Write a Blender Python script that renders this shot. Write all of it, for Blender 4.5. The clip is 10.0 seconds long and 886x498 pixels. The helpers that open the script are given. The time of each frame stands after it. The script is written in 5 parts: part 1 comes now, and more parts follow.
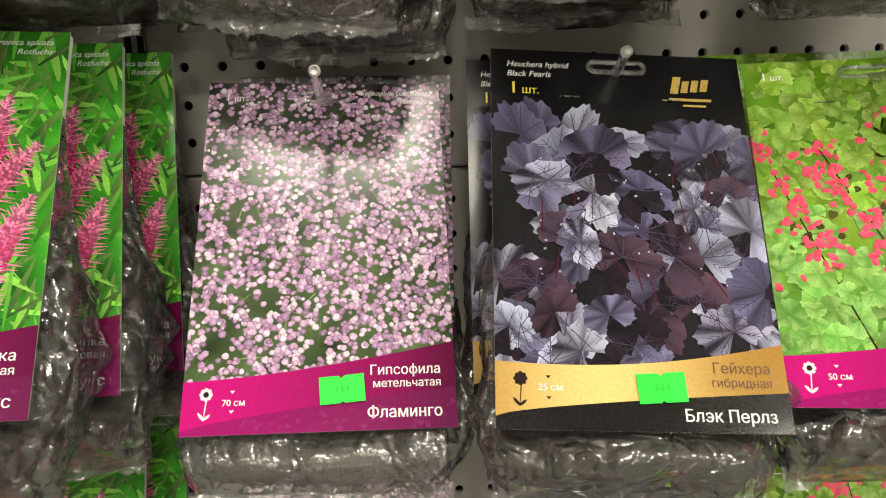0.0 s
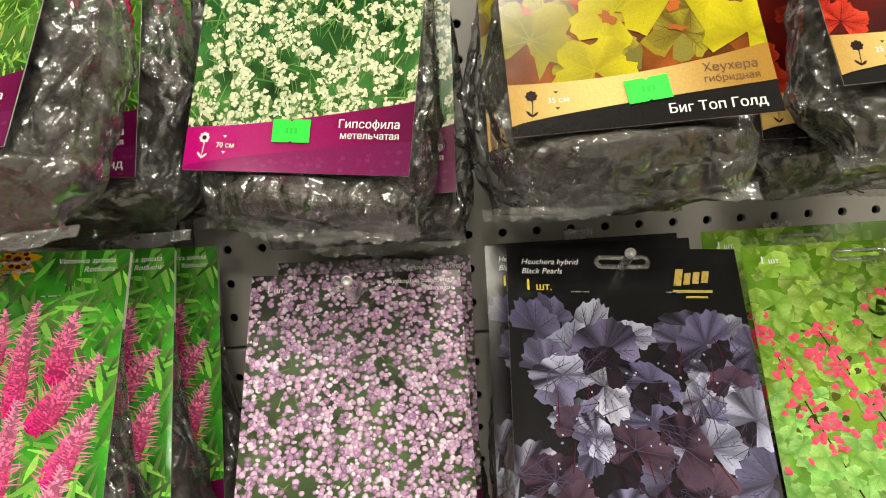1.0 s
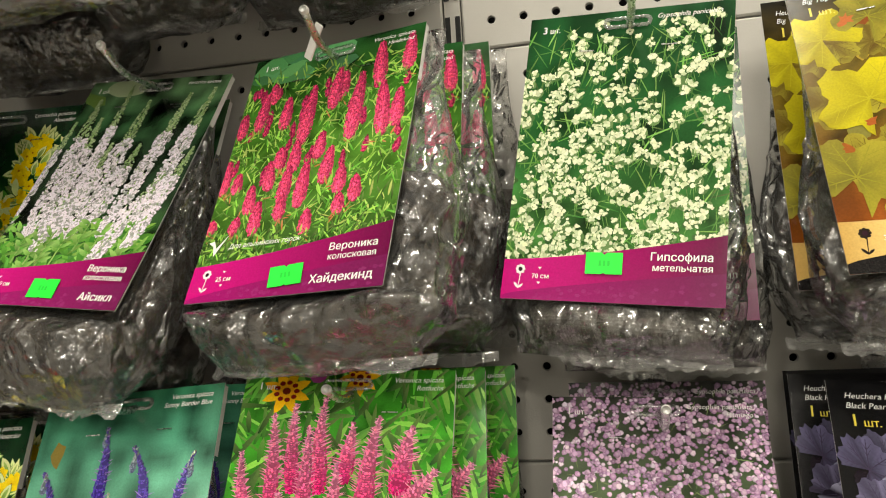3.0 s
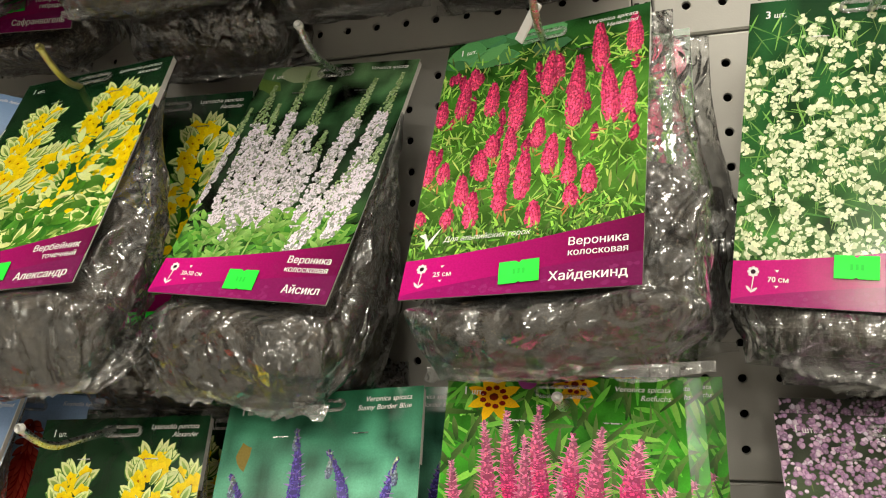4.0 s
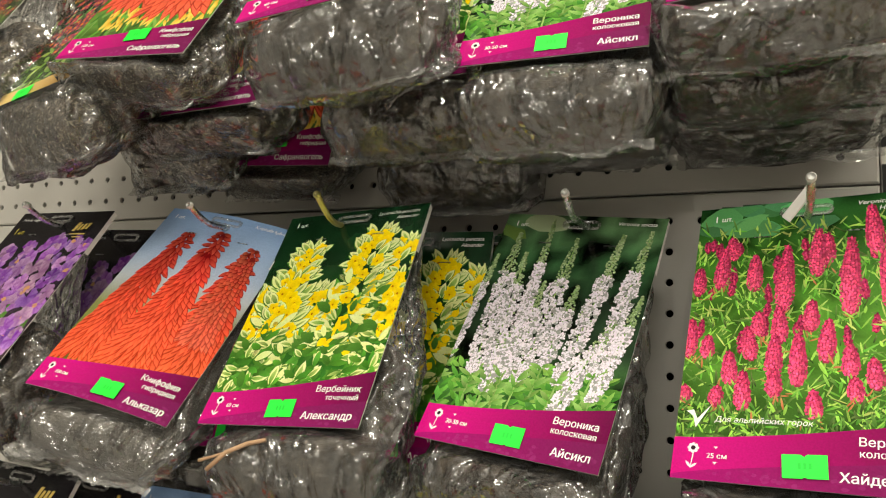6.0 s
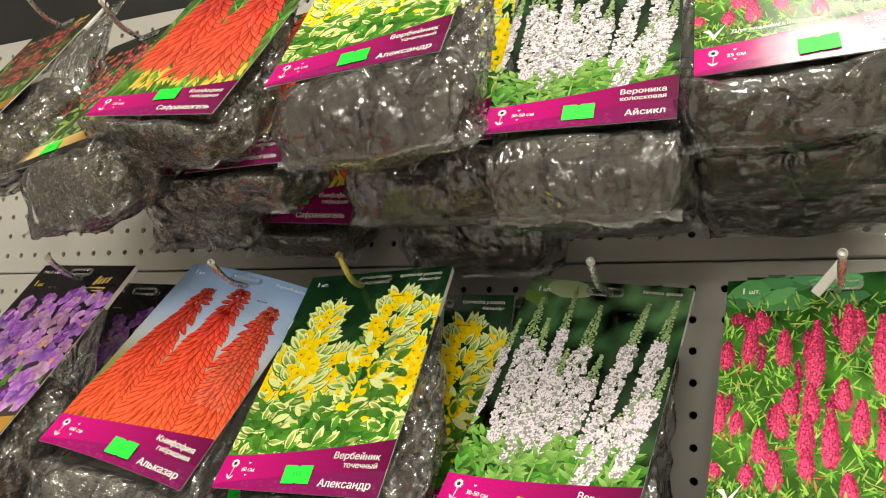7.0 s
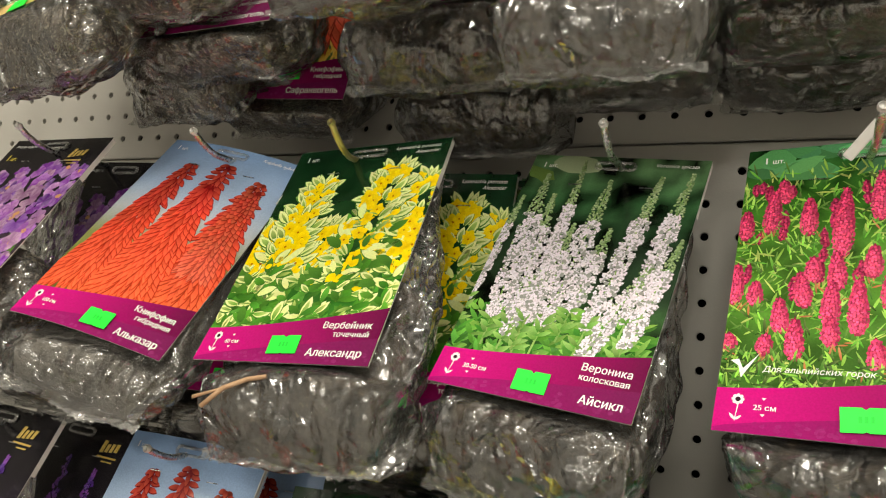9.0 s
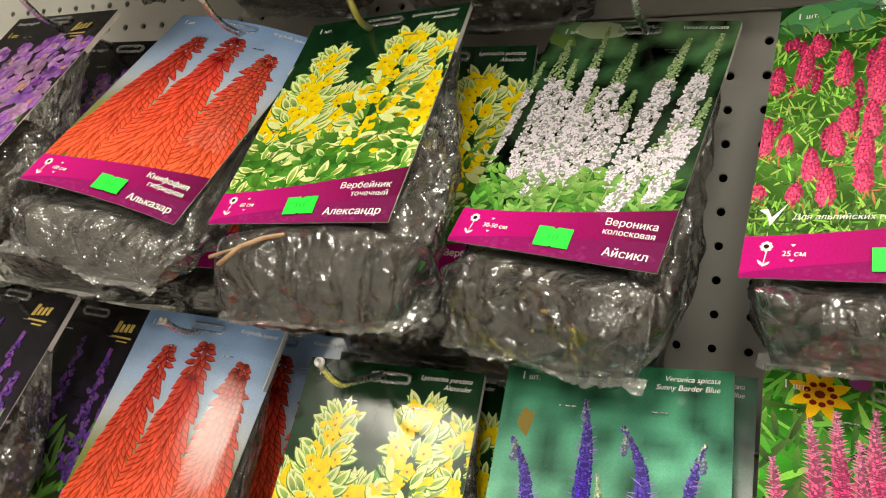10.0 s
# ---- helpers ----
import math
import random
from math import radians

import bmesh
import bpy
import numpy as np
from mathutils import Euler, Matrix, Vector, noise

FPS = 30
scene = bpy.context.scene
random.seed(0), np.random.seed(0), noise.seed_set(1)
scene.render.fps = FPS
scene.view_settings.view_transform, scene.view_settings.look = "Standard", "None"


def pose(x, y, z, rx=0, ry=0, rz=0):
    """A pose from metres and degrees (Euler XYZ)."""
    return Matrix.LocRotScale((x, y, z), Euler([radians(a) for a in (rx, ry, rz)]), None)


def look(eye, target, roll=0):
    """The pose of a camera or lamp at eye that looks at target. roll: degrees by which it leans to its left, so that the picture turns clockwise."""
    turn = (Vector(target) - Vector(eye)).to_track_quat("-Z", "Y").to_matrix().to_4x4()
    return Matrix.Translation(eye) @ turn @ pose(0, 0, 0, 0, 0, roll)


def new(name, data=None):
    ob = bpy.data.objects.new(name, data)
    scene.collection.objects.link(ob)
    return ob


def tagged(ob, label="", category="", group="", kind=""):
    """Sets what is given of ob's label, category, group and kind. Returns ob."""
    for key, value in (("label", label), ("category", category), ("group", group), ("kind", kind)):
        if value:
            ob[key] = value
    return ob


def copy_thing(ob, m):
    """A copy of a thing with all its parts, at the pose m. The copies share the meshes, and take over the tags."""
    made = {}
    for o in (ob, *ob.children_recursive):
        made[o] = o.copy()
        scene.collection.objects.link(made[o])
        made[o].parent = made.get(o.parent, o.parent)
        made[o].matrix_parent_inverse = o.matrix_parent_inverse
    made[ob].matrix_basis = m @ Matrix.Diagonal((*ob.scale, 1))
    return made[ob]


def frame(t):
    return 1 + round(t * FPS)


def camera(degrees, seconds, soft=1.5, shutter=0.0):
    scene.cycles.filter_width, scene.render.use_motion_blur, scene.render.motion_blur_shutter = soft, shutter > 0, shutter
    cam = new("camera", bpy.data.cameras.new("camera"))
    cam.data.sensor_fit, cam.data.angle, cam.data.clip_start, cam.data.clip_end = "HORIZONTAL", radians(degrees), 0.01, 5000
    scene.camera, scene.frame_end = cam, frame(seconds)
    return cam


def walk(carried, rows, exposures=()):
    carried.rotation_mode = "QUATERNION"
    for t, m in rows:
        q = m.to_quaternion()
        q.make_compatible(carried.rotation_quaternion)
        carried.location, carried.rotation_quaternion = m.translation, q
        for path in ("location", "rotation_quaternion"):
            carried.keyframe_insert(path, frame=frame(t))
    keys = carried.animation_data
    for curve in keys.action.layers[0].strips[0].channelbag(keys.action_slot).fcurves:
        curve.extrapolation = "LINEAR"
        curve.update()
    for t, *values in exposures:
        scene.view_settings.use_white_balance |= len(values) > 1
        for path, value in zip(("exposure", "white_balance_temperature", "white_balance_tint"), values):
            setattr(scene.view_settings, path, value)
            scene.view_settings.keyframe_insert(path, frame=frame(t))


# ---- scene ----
cam = camera(61.2, 10.0, soft=1.1)
PATH = [
    (0, (0.141, -0.519, 1.188), (0.242, 1.428, 0.744), -1.7),
    (0.5, (0.147, -0.531, 1.237), (0.233, 1.44, 0.91), -2.8),
    (1, (0.146, -0.542, 1.251), (0.182, 1.446, 1.031), -3.5),
    (1.5, (0.143, -0.551, 1.259), (0.105, 1.446, 1.142), -3.7),
    (2, (0.132, -0.559, 1.269), (0.003, 1.437, 1.247), -3.4),
    (2.5, (0.111, -0.566, 1.277), (-0.16, 1.416, 1.311), -3.5),
    (3, (0.074, -0.575, 1.277), (-0.347, 1.38, 1.336), -3.6),
    (3.2, (0.052, -0.58, 1.28), (-0.416, 1.363, 1.346), -3.4),
    (4.3, (-0.062, -0.562, 1.274), (-0.591, 1.366, 1.355), -1.8),
    (4.5, (-0.073, -0.561, 1.268), (-0.613, 1.363, 1.345), -1.3),
    (5, (-0.091, -0.577, 1.266), (-0.714, 1.322, 1.348), 0.2),
    (5.5, (-0.097, -0.603, 1.302), (-0.794, 1.267, 1.437), 0.8),
    (6, (-0.116, -0.626, 1.345), (-0.91, 1.196, 1.564), 1.5),
    (7.3, (-0.127, -0.629, 1.357), (-0.939, 1.164, 1.71), 2.9),
    (7.5, (-0.128, -0.617, 1.353), (-0.928, 1.184, 1.69), 3.0),
    (8, (-0.134, -0.609, 1.347), (-0.924, 1.204, 1.647), 3.3),
    (8.5, (-0.141, -0.599, 1.329), (-0.932, 1.22, 1.583), 3.6),
    (9, (-0.144, -0.59, 1.313), (-0.942, 1.234, 1.502), 4.0),
    (9.5, (-0.152, -0.586, 1.294), (-0.954, 1.243, 1.407), 4.2),
    (10, (-0.156, -0.582, 1.266), (-0.95, 1.254, 1.29), 4.1),
]
walk(cam, [(t, look(eye, target, roll)) for t, eye, target, roll in PATH], [(0, -0.06), (3.2, -0.03), (6, 0.05), (10, 0.1)])
# first two placed from card glare; the rest added for fill and film highlights
PANELS = [(0.1, -0.66, 26), (0.15, -2.75, 28), (1.7, -0.75, 24), (-1.9, -2.6, 28), (2.1, -2.6, 24), (-1.1, -3.9, 46), (0.8, -4.3, 46), (-2.9, -4.3, 40), (2.9, -4.3, 40), (-0.2, -5.8, 56)]
LEFT_EDGE = -0.0378


# ---- light and room ----
world = bpy.data.worlds.new("shop_air")
world.use_nodes = True
world.node_tree.nodes["Background"].inputs[0].default_value = (0.9, 0.95, 1.0, 1)
world.node_tree.nodes["Background"].inputs[1].default_value = 0.02
scene.world = world


def srgb(h, k=1.0):
    """Linear colour from a hex string."""
    out = []
    for i in (1, 3, 5):
        c = int(h[i:i + 2], 16) / 255
        out.append(k * (c / 12.92 if c <= 0.04045 else ((c + 0.055) / 1.055) ** 2.4))
    return tuple(out)


def area_lamp(name, m, sx, sy, watts, colour=(1.0, 0.93, 0.78)):
    data = bpy.data.lights.new(name, "AREA")
    data.shape, data.size, data.size_y, data.energy, data.color = "RECTANGLE", sx, sy, watts, colour
    ob = new(name, data)
    ob.matrix_world = m
    return ob


# ---- materials ----
def material(name):
    m = bpy.data.materials.new(name)
    m.use_nodes = True
    nodes, links = m.node_tree.nodes, m.node_tree.links
    return m, nodes, links, nodes["Principled BSDF"]


def node(nodes, kind, **values):
    n = nodes.new(kind)
    for key, value in values.items():
        n.inputs[key].default_value = value
    return n


def mottled(name, a, b, scale, rough, metal=0.0, bump=0.1, fine=400.0, spec=0.5, coat=0.0, detail=6.0):
    """Two colours mixed by coarse and fine noise, with a fine relief."""
    m, nodes, links, bsdf = material(name)
    at = nodes.new("ShaderNodeTexCoord")
    info = nodes.new("ShaderNodeObjectInfo")
    shift = nodes.new("ShaderNodeVectorMath")
    shift.operation = "ADD"
    links.new(at.outputs["Object"], shift.inputs[0])
    links.new(info.outputs["Random"], shift.inputs[1])
    coarse = node(nodes, "ShaderNodeTexNoise", Scale=scale, Detail=detail, Roughness=0.6)
    grain = node(nodes, "ShaderNodeTexNoise", Scale=fine, Detail=3.0)
    for n in (coarse, grain):
        links.new(shift.outputs[0], n.inputs["Vector"])
    mix = nodes.new("ShaderNodeMix")
    mix.data_type = "RGBA"
    mix.inputs[6].default_value, mix.inputs[7].default_value = (*a, 1), (*b, 1)
    ramp = node(nodes, "ShaderNodeMapRange")
    ramp.inputs[1].default_value, ramp.inputs[2].default_value = 0.3, 0.7
    links.new(coarse.outputs[0], ramp.inputs[0])
    links.new(ramp.outputs[0], mix.inputs[0])
    links.new(mix.outputs[2], bsdf.inputs["Base Color"])
    rmap = node(nodes, "ShaderNodeMapRange")
    rmap.inputs[3].default_value, rmap.inputs[4].default_value = max(rough - 0.1, 0.02), min(rough + 0.1, 1.0)
    links.new(grain.outputs[0], rmap.inputs[0])
    links.new(rmap.outputs[0], bsdf.inputs["Roughness"])
    bsdf.inputs["Metallic"].default_value = metal
    bsdf.inputs["Specular IOR Level"].default_value = spec
    bsdf.inputs["Coat Weight"].default_value = coat
    if bump:
        b_ = node(nodes, "ShaderNodeBump", Strength=bump, Distance=0.002)
        links.new(grain.outputs[0], b_.inputs["Height"])
        links.new(b_.outputs[0], bsdf.inputs["Normal"])
    return m


def print_material():
    """Glossy laminated print: its inks are stored on the faces."""
    m, nodes, links, bsdf = material("laminated_print")
    ink = nodes.new("ShaderNodeAttribute")
    ink.attribute_name = "ink"
    at = nodes.new("ShaderNodeTexCoord")
    wave = node(nodes, "ShaderNodeTexNoise", Scale=22.0, Detail=2.0)
    grain = node(nodes, "ShaderNodeTexNoise", Scale=900.0, Detail=2.0)
    links.new(at.outputs["Object"], wave.inputs["Vector"])
    links.new(at.outputs["Object"], grain.inputs["Vector"])
    mix = nodes.new("ShaderNodeMix")
    mix.data_type, mix.blend_type = "RGBA", "MULTIPLY"
    mix.inputs[0].default_value = 0.35
    links.new(ink.outputs["Color"], mix.inputs[6])
    links.new(grain.outputs[0], mix.inputs[7])
    gain = node(nodes, "ShaderNodeVectorMath")
    gain.operation = "SCALE"
    gain.inputs["Scale"].default_value = 1.2
    links.new(mix.outputs[2], gain.inputs[0])
    links.new(gain.outputs[0], bsdf.inputs["Base Color"])
    bsdf.inputs["Roughness"].default_value = 0.17
    bsdf.inputs["Specular IOR Level"].default_value = 0.4
    relief = node(nodes, "ShaderNodeBump", Strength=0.12, Distance=0.004)
    links.new(wave.outputs[0], relief.inputs["Height"])
    links.new(relief.outputs[0], bsdf.inputs["Normal"])
    return m


def film_material(name, haze, gloss, tint):
    """Thin clear plastic: see-through, with a sheen and fine creases."""
    m, nodes, links, bsdf = material(name)
    nodes.remove(bsdf)
    out = nodes["Material Output"]
    at = nodes.new("ShaderNodeTexCoord")
    info = nodes.new("ShaderNodeObjectInfo")
    shift = nodes.new("ShaderNodeVectorMath")
    shift.operation = "ADD"
    links.new(at.outputs["Object"], shift.inputs[0])
    links.new(info.outputs["Random"], shift.inputs[1])
    warp = node(nodes, "ShaderNodeTexNoise", Scale=22.0, Detail=3.0)
    links.new(shift.outputs[0], warp.inputs["Vector"])
    bent = nodes.new("ShaderNodeVectorMath")
    bent.operation = "MULTIPLY_ADD"
    bent.inputs[1].default_value = (0.05, 0.05, 0.05)
    links.new(warp.outputs["Color"], bent.inputs[0])
    links.new(shift.outputs[0], bent.inputs[2])
    drawn = nodes.new("ShaderNodeVectorMath")
    drawn.operation = "MULTIPLY"
    drawn.inputs[1].default_value = (1.0, 0.5, 0.8)
    links.new(bent.outputs[0], drawn.inputs[0])
    last = None
    # flat facets between sharp creases, at two sizes, over a slack wave
    for size, height in ((28.0, 0.020), (80.0, 0.005)):
        facets = node(nodes, "ShaderNodeTexVoronoi", Scale=size)
        facets.feature = "DISTANCE_TO_EDGE"
        links.new(drawn.outputs[0], facets.inputs["Vector"])
        relief = node(nodes, "ShaderNodeBump", Strength=1.0, Distance=height)
        links.new(facets.outputs["Distance"], relief.inputs["Height"])
        if last:
            links.new(last.outputs[0], relief.inputs["Normal"])
        last = relief
    clear = node(nodes, "ShaderNodeBsdfTransparent", Color=(*tint, 1))
    shine = node(nodes, "ShaderNodeBsdfGlossy", Color=(1, 1, 1, 1), Roughness=0.16)
    sheen = node(nodes, "ShaderNodeBsdfGlossy", Color=(1, 1, 1, 1), Roughness=0.48)
    links.new(relief.outputs[0], sheen.inputs["Normal"])
    milk = node(nodes, "ShaderNodeBsdfDiffuse", Color=(0.72, 0.72, 0.7, 1))
    links.new(relief.outputs[0], shine.inputs["Normal"])
    facing = node(nodes, "ShaderNodeFresnel", IOR=1.45)
    links.new(relief.outputs[0], facing.inputs["Normal"])
    amount = node(nodes, "ShaderNodeMath")
    amount.operation = "MULTIPLY_ADD"
    amount.inputs[1].default_value, amount.inputs[2].default_value = 1.0, gloss
    links.new(facing.outputs[0], amount.inputs[0])
    veil = nodes.new("ShaderNodeMixShader")
    veil.inputs[0].default_value = haze
    links.new(clear.outputs[0], veil.inputs[1])
    links.new(milk.outputs[0], veil.inputs[2])
    soft = nodes.new("ShaderNodeMixShader")
    soft.inputs[0].default_value = 0.045
    links.new(veil.outputs[0], soft.inputs[1])
    links.new(sheen.outputs[0], soft.inputs[2])
    top = nodes.new("ShaderNodeMixShader")
    links.new(amount.outputs[0], top.inputs[0])
    links.new(soft.outputs[0], top.inputs[1])
    links.new(shine.outputs[0], top.inputs[2])
    links.new(top.outputs[0], out.inputs["Surface"])
    return m


def soil_material(name, dark, light, speck, amount):
    m, nodes, links, bsdf = material(name)
    at = nodes.new("ShaderNodeTexCoord")
    info = nodes.new("ShaderNodeObjectInfo")
    shift = nodes.new("ShaderNodeVectorMath")
    shift.operation = "ADD"
    links.new(at.outputs["Object"], shift.inputs[0])
    links.new(info.outputs["Random"], shift.inputs[1])
    lumps = node(nodes, "ShaderNodeTexNoise", Scale=45.0, Detail=8.0, Roughness=0.7)
    grit = node(nodes, "ShaderNodeTexNoise", Scale=300.0, Detail=3.0, Roughness=0.6, Distortion=1.2)
    fibre = node(nodes, "ShaderNodeTexNoise", Scale=110.0, Detail=9.0, Roughness=0.72, Distortion=0.4)
    for n in (lumps, grit, fibre):
        links.new(shift.outputs[0], n.inputs["Vector"])
    mix = nodes.new("ShaderNodeMix")
    mix.data_type = "RGBA"
    mix.inputs[6].default_value, mix.inputs[7].default_value = (*dark, 1), (*light, 1)
    spread = node(nodes, "ShaderNodeMapRange")
    spread.inputs[1].default_value, spread.inputs[2].default_value = 0.36, 0.68
    links.new(lumps.outputs[0], spread.inputs[0])
    links.new(spread.outputs[0], mix.inputs[0])
    pick = node(nodes, "ShaderNodeMapRange")
    pick.inputs[1].default_value, pick.inputs[2].default_value = 0.7 - amount, 0.82 - amount
    links.new(grit.outputs[0], pick.inputs[0])
    mix2 = nodes.new("ShaderNodeMix")
    mix2.data_type = "RGBA"
    mix2.inputs[7].default_value = (*speck, 1)
    links.new(mix.outputs[2], mix2.inputs[6])
    links.new(pick.outputs[0], mix2.inputs[0])
    links.new(mix2.outputs[2], bsdf.inputs["Base Color"])
    bsdf.inputs["Roughness"].default_value = 0.85
    relief = node(nodes, "ShaderNodeBump", Strength=0.9, Distance=0.008)
    links.new(fibre.outputs[0], relief.inputs["Height"])
    links.new(relief.outputs[0], bsdf.inputs["Normal"])
    return m


def fabric_material():
    """Grey non-woven pouch with an embossed dot pattern."""
    m, nodes, links, bsdf = material("nonwoven_fabric")
    at = nodes.new("ShaderNodeTexCoord")
    dots = node(nodes, "ShaderNodeTexVoronoi", Scale=480.0, Randomness=0.15)
    stain = node(nodes, "ShaderNodeTexNoise", Scale=40.0, Detail=5.0)
    for n in (dots, stain):
        links.new(at.outputs["Object"], n.inputs["Vector"])
    mix = nodes.new("ShaderNodeMix")
    mix.data_type = "RGBA"
    mix.inputs[6].default_value, mix.inputs[7].default_value = (0.06, 0.052, 0.045, 1), (0.2, 0.18, 0.155, 1)
    links.new(stain.outputs[0], mix.inputs[0])
    links.new(mix.outputs[2], bsdf.inputs["Base Color"])
    bsdf.inputs["Roughness"].default_value = 0.8
    relief = node(nodes, "ShaderNodeBump", Strength=0.7, Distance=0.002)
    links.new(dots.outputs["Distance"], relief.inputs["Height"])
    links.new(relief.outputs[0], bsdf.inputs["Normal"])
    return m


PRINT = print_material()
FILM = film_material("clear_film", 0.026, 0.045, (0.9, 0.9, 0.89))
SEAL = film_material("milky_seal", 0.17, 0.08, (0.85, 0.85, 0.83))
TAB = film_material("clear_tab", 0.16, 0.14, (0.92, 0.93, 0.93))
PEAT = soil_material("dark_peat", (0.014, 0.0105, 0.008), (0.15, 0.112, 0.08), (0.42, 0.32, 0.22), 0.085)
GRIT = soil_material("gritty_soil", (0.03, 0.024, 0.018), (0.19, 0.145, 0.1), (0.58, 0.5, 0.37), 0.16)
CLOTH = fabric_material()
STEEL = mottled("zinc_steel", (0.55, 0.55, 0.54), (0.75, 0.75, 0.74), 60.0, 0.28, metal=1.0, bump=0.05)
YELLOWED = mottled("yellowed_zinc", (0.5, 0.46, 0.12), (0.66, 0.62, 0.3), 80.0, 0.35, metal=0.8, bump=0.05)
BOARD = mottled("grey_enamel", (0.47, 0.455, 0.42), (0.53, 0.515, 0.48), 7.0, 0.42, bump=0.06, fine=700.0)
EDGE = mottled("rusty_edge", (0.22, 0.15, 0.09), (0.36, 0.33, 0.29), 60.0, 0.6, bump=0.15)
# near-black colour standing in for the shade inside holes and slots
HOLLOW_SHADE = mottled("hollow_shade_black", (0.012, 0.012, 0.012), (0.02, 0.02, 0.02), 10.0, 0.9)
WHITE_INK = mottled("white_ink", (0.82, 0.82, 0.8), (0.88, 0.88, 0.86), 90.0, 0.35, bump=0.0)
GOLD_INK = mottled("gold_ink", (0.72, 0.5, 0.1), (0.85, 0.64, 0.2), 60.0, 0.3, metal=0.35, bump=0.0)
YELLOW_INK = mottled("yellow_ink", (0.8, 0.62, 0.05), (0.85, 0.7, 0.08), 60.0, 0.35, bump=0.0)
BROWN_INK = mottled("brown_ink", (0.13, 0.06, 0.02), (0.17, 0.08, 0.03), 60.0, 0.35, bump=0.0)
GREEN_PAPER = mottled("neon_paper", (0.012, 0.8, 0.035), (0.02, 0.9, 0.06), 50.0, 0.55, bump=0.05)
DIM_INK = mottled("dim_green_ink", (0.008, 0.58, 0.03), (0.01, 0.64, 0.04), 90.0, 0.6, bump=0.0)
CARD_BACK = mottled("card_edge", (0.62, 0.6, 0.57), (0.75, 0.73, 0.7), 90.0, 0.55, bump=0.05)
WHITE_PLASTIC = mottled("white_plastic", (0.68, 0.68, 0.66), (0.8, 0.8, 0.78), 40.0, 0.35, bump=0.04)
ROOT = mottled("dry_root", (0.3, 0.17, 0.09), (0.5, 0.32, 0.19), 120.0, 0.8, bump=0.4)
CEILING_PAINT = mottled("ceiling_paint", (0.3, 0.29, 0.27), (0.36, 0.35, 0.33), 3.0, 0.7)
WALL_PAINT = mottled("wall_paint", (0.42, 0.41, 0.39), (0.5, 0.49, 0.47), 3.0, 0.7)
FLOOR_TILE = mottled("floor_tile", (0.38, 0.365, 0.34), (0.46, 0.445, 0.42), 5.0, 0.35)


# ---- building helpers ----
def mesh_from(name, verts, faces, mat, smooth=False):
    me = bpy.data.meshes.new(name)
    me.from_pydata(verts, [], faces)
    me.materials.append(mat)
    if smooth:
        me.polygons.foreach_set("use_smooth", [True] * len(me.polygons))
    me.update()
    return me


def part(name, data, parent, label=""):
    """One mesh object under a thing or under a part."""
    ob = new(name, data)
    ob.parent = parent
    return tagged(ob, label)


def box_mesh(name, x0, y0, z0, x1, y1, z1, mat, bevel=0.0):
    bm = bmesh.new()
    bmesh.ops.create_cube(bm, size=1.0)
    for v in bm.verts:
        v.co = Vector((x0 + (v.co.x + 0.5) * (x1 - x0), y0 + (v.co.y + 0.5) * (y1 - y0), z0 + (v.co.z + 0.5) * (z1 - z0)))
    if bevel:
        bmesh.ops.bevel(bm, geom=bm.edges[:], offset=bevel, segments=2, affect="EDGES", profile=0.5)
    me = bpy.data.meshes.new(name)
    bm.to_mesh(me)
    bm.free()
    me.materials.append(mat)
    return me


def tube_mesh(name, path, radius, mat, sides=14):
    """A round wire along a path of points, with closed and slightly rounded ends."""
    verts, faces = [], []
    pts = [Vector(p) for p in path]
    d0, d1 = (pts[0] - pts[1]).normalized(), (pts[-1] - pts[-2]).normalized()
    rings = [(pts[0] + d0 * radius * 0.3, radius * 0.7)] + [(p, radius) for p in pts] + [(pts[-1] + d1 * radius * 0.3, radius * 0.75)]
    for i, (p, r) in enumerate(rings):
        ahead = (rings[min(i + 1, len(rings) - 1)][0] - rings[max(i - 1, 0)][0]).normalized()
        side = ahead.cross(Vector((1, 0, 0))).normalized()
        other = ahead.cross(side)
        for k in range(sides):
            a = 2 * math.pi * k / sides
            verts.append(p + side * (r * math.cos(a)) + other * (r * math.sin(a)))
        if i:
            b = (i - 1) * sides
            faces += [(b + k, b + (k + 1) % sides, b + sides + (k + 1) % sides, b + sides + k) for k in range(sides)]
    faces += [tuple(range(sides)), tuple(range(len(verts) - 1, len(verts) - 1 - sides, -1))]
    return mesh_from(name, verts, faces, mat, True)


# ---- unseen room round the aisle, added to bounce and hold the light ----
def slab(name, x0, y0, z0, x1, y1, z1, mat, label):
    return tagged(new(name, box_mesh(name, x0, y0, z0, x1, y1, z1, mat)), label, "room", kind="structure")


slab("floor", -4, -9.0, -0.1, 4, 0.6, 0, FLOOR_TILE, "unseen grey shop floor, added to bounce light")
slab("ceiling", -4, -9.0, 3.0, 4, 0.6, 3.1, CEILING_PAINT, "unseen grey shop ceiling, added to close the room")
slab("wall_north", -4, 0.6, 0, 4, 0.7, 3.0, WALL_PAINT, "unseen plain wall added behind the shelving")
slab("wall_south", -4, -9.1, 0, 4, -9.0, 3.0, WALL_PAINT, "unseen plain wall added across the aisle for bounce light")
slab("wall_west", -4.1, -9.0, 0, -4, 0.6, 3.0, WALL_PAINT, "unseen plain wall added at the aisle's end for bounce light")
slab("wall_east", 4, -9.0, 0, 4.1, 0.6, 3.0, WALL_PAINT, "unseen plain wall added at the aisle's end for bounce light")

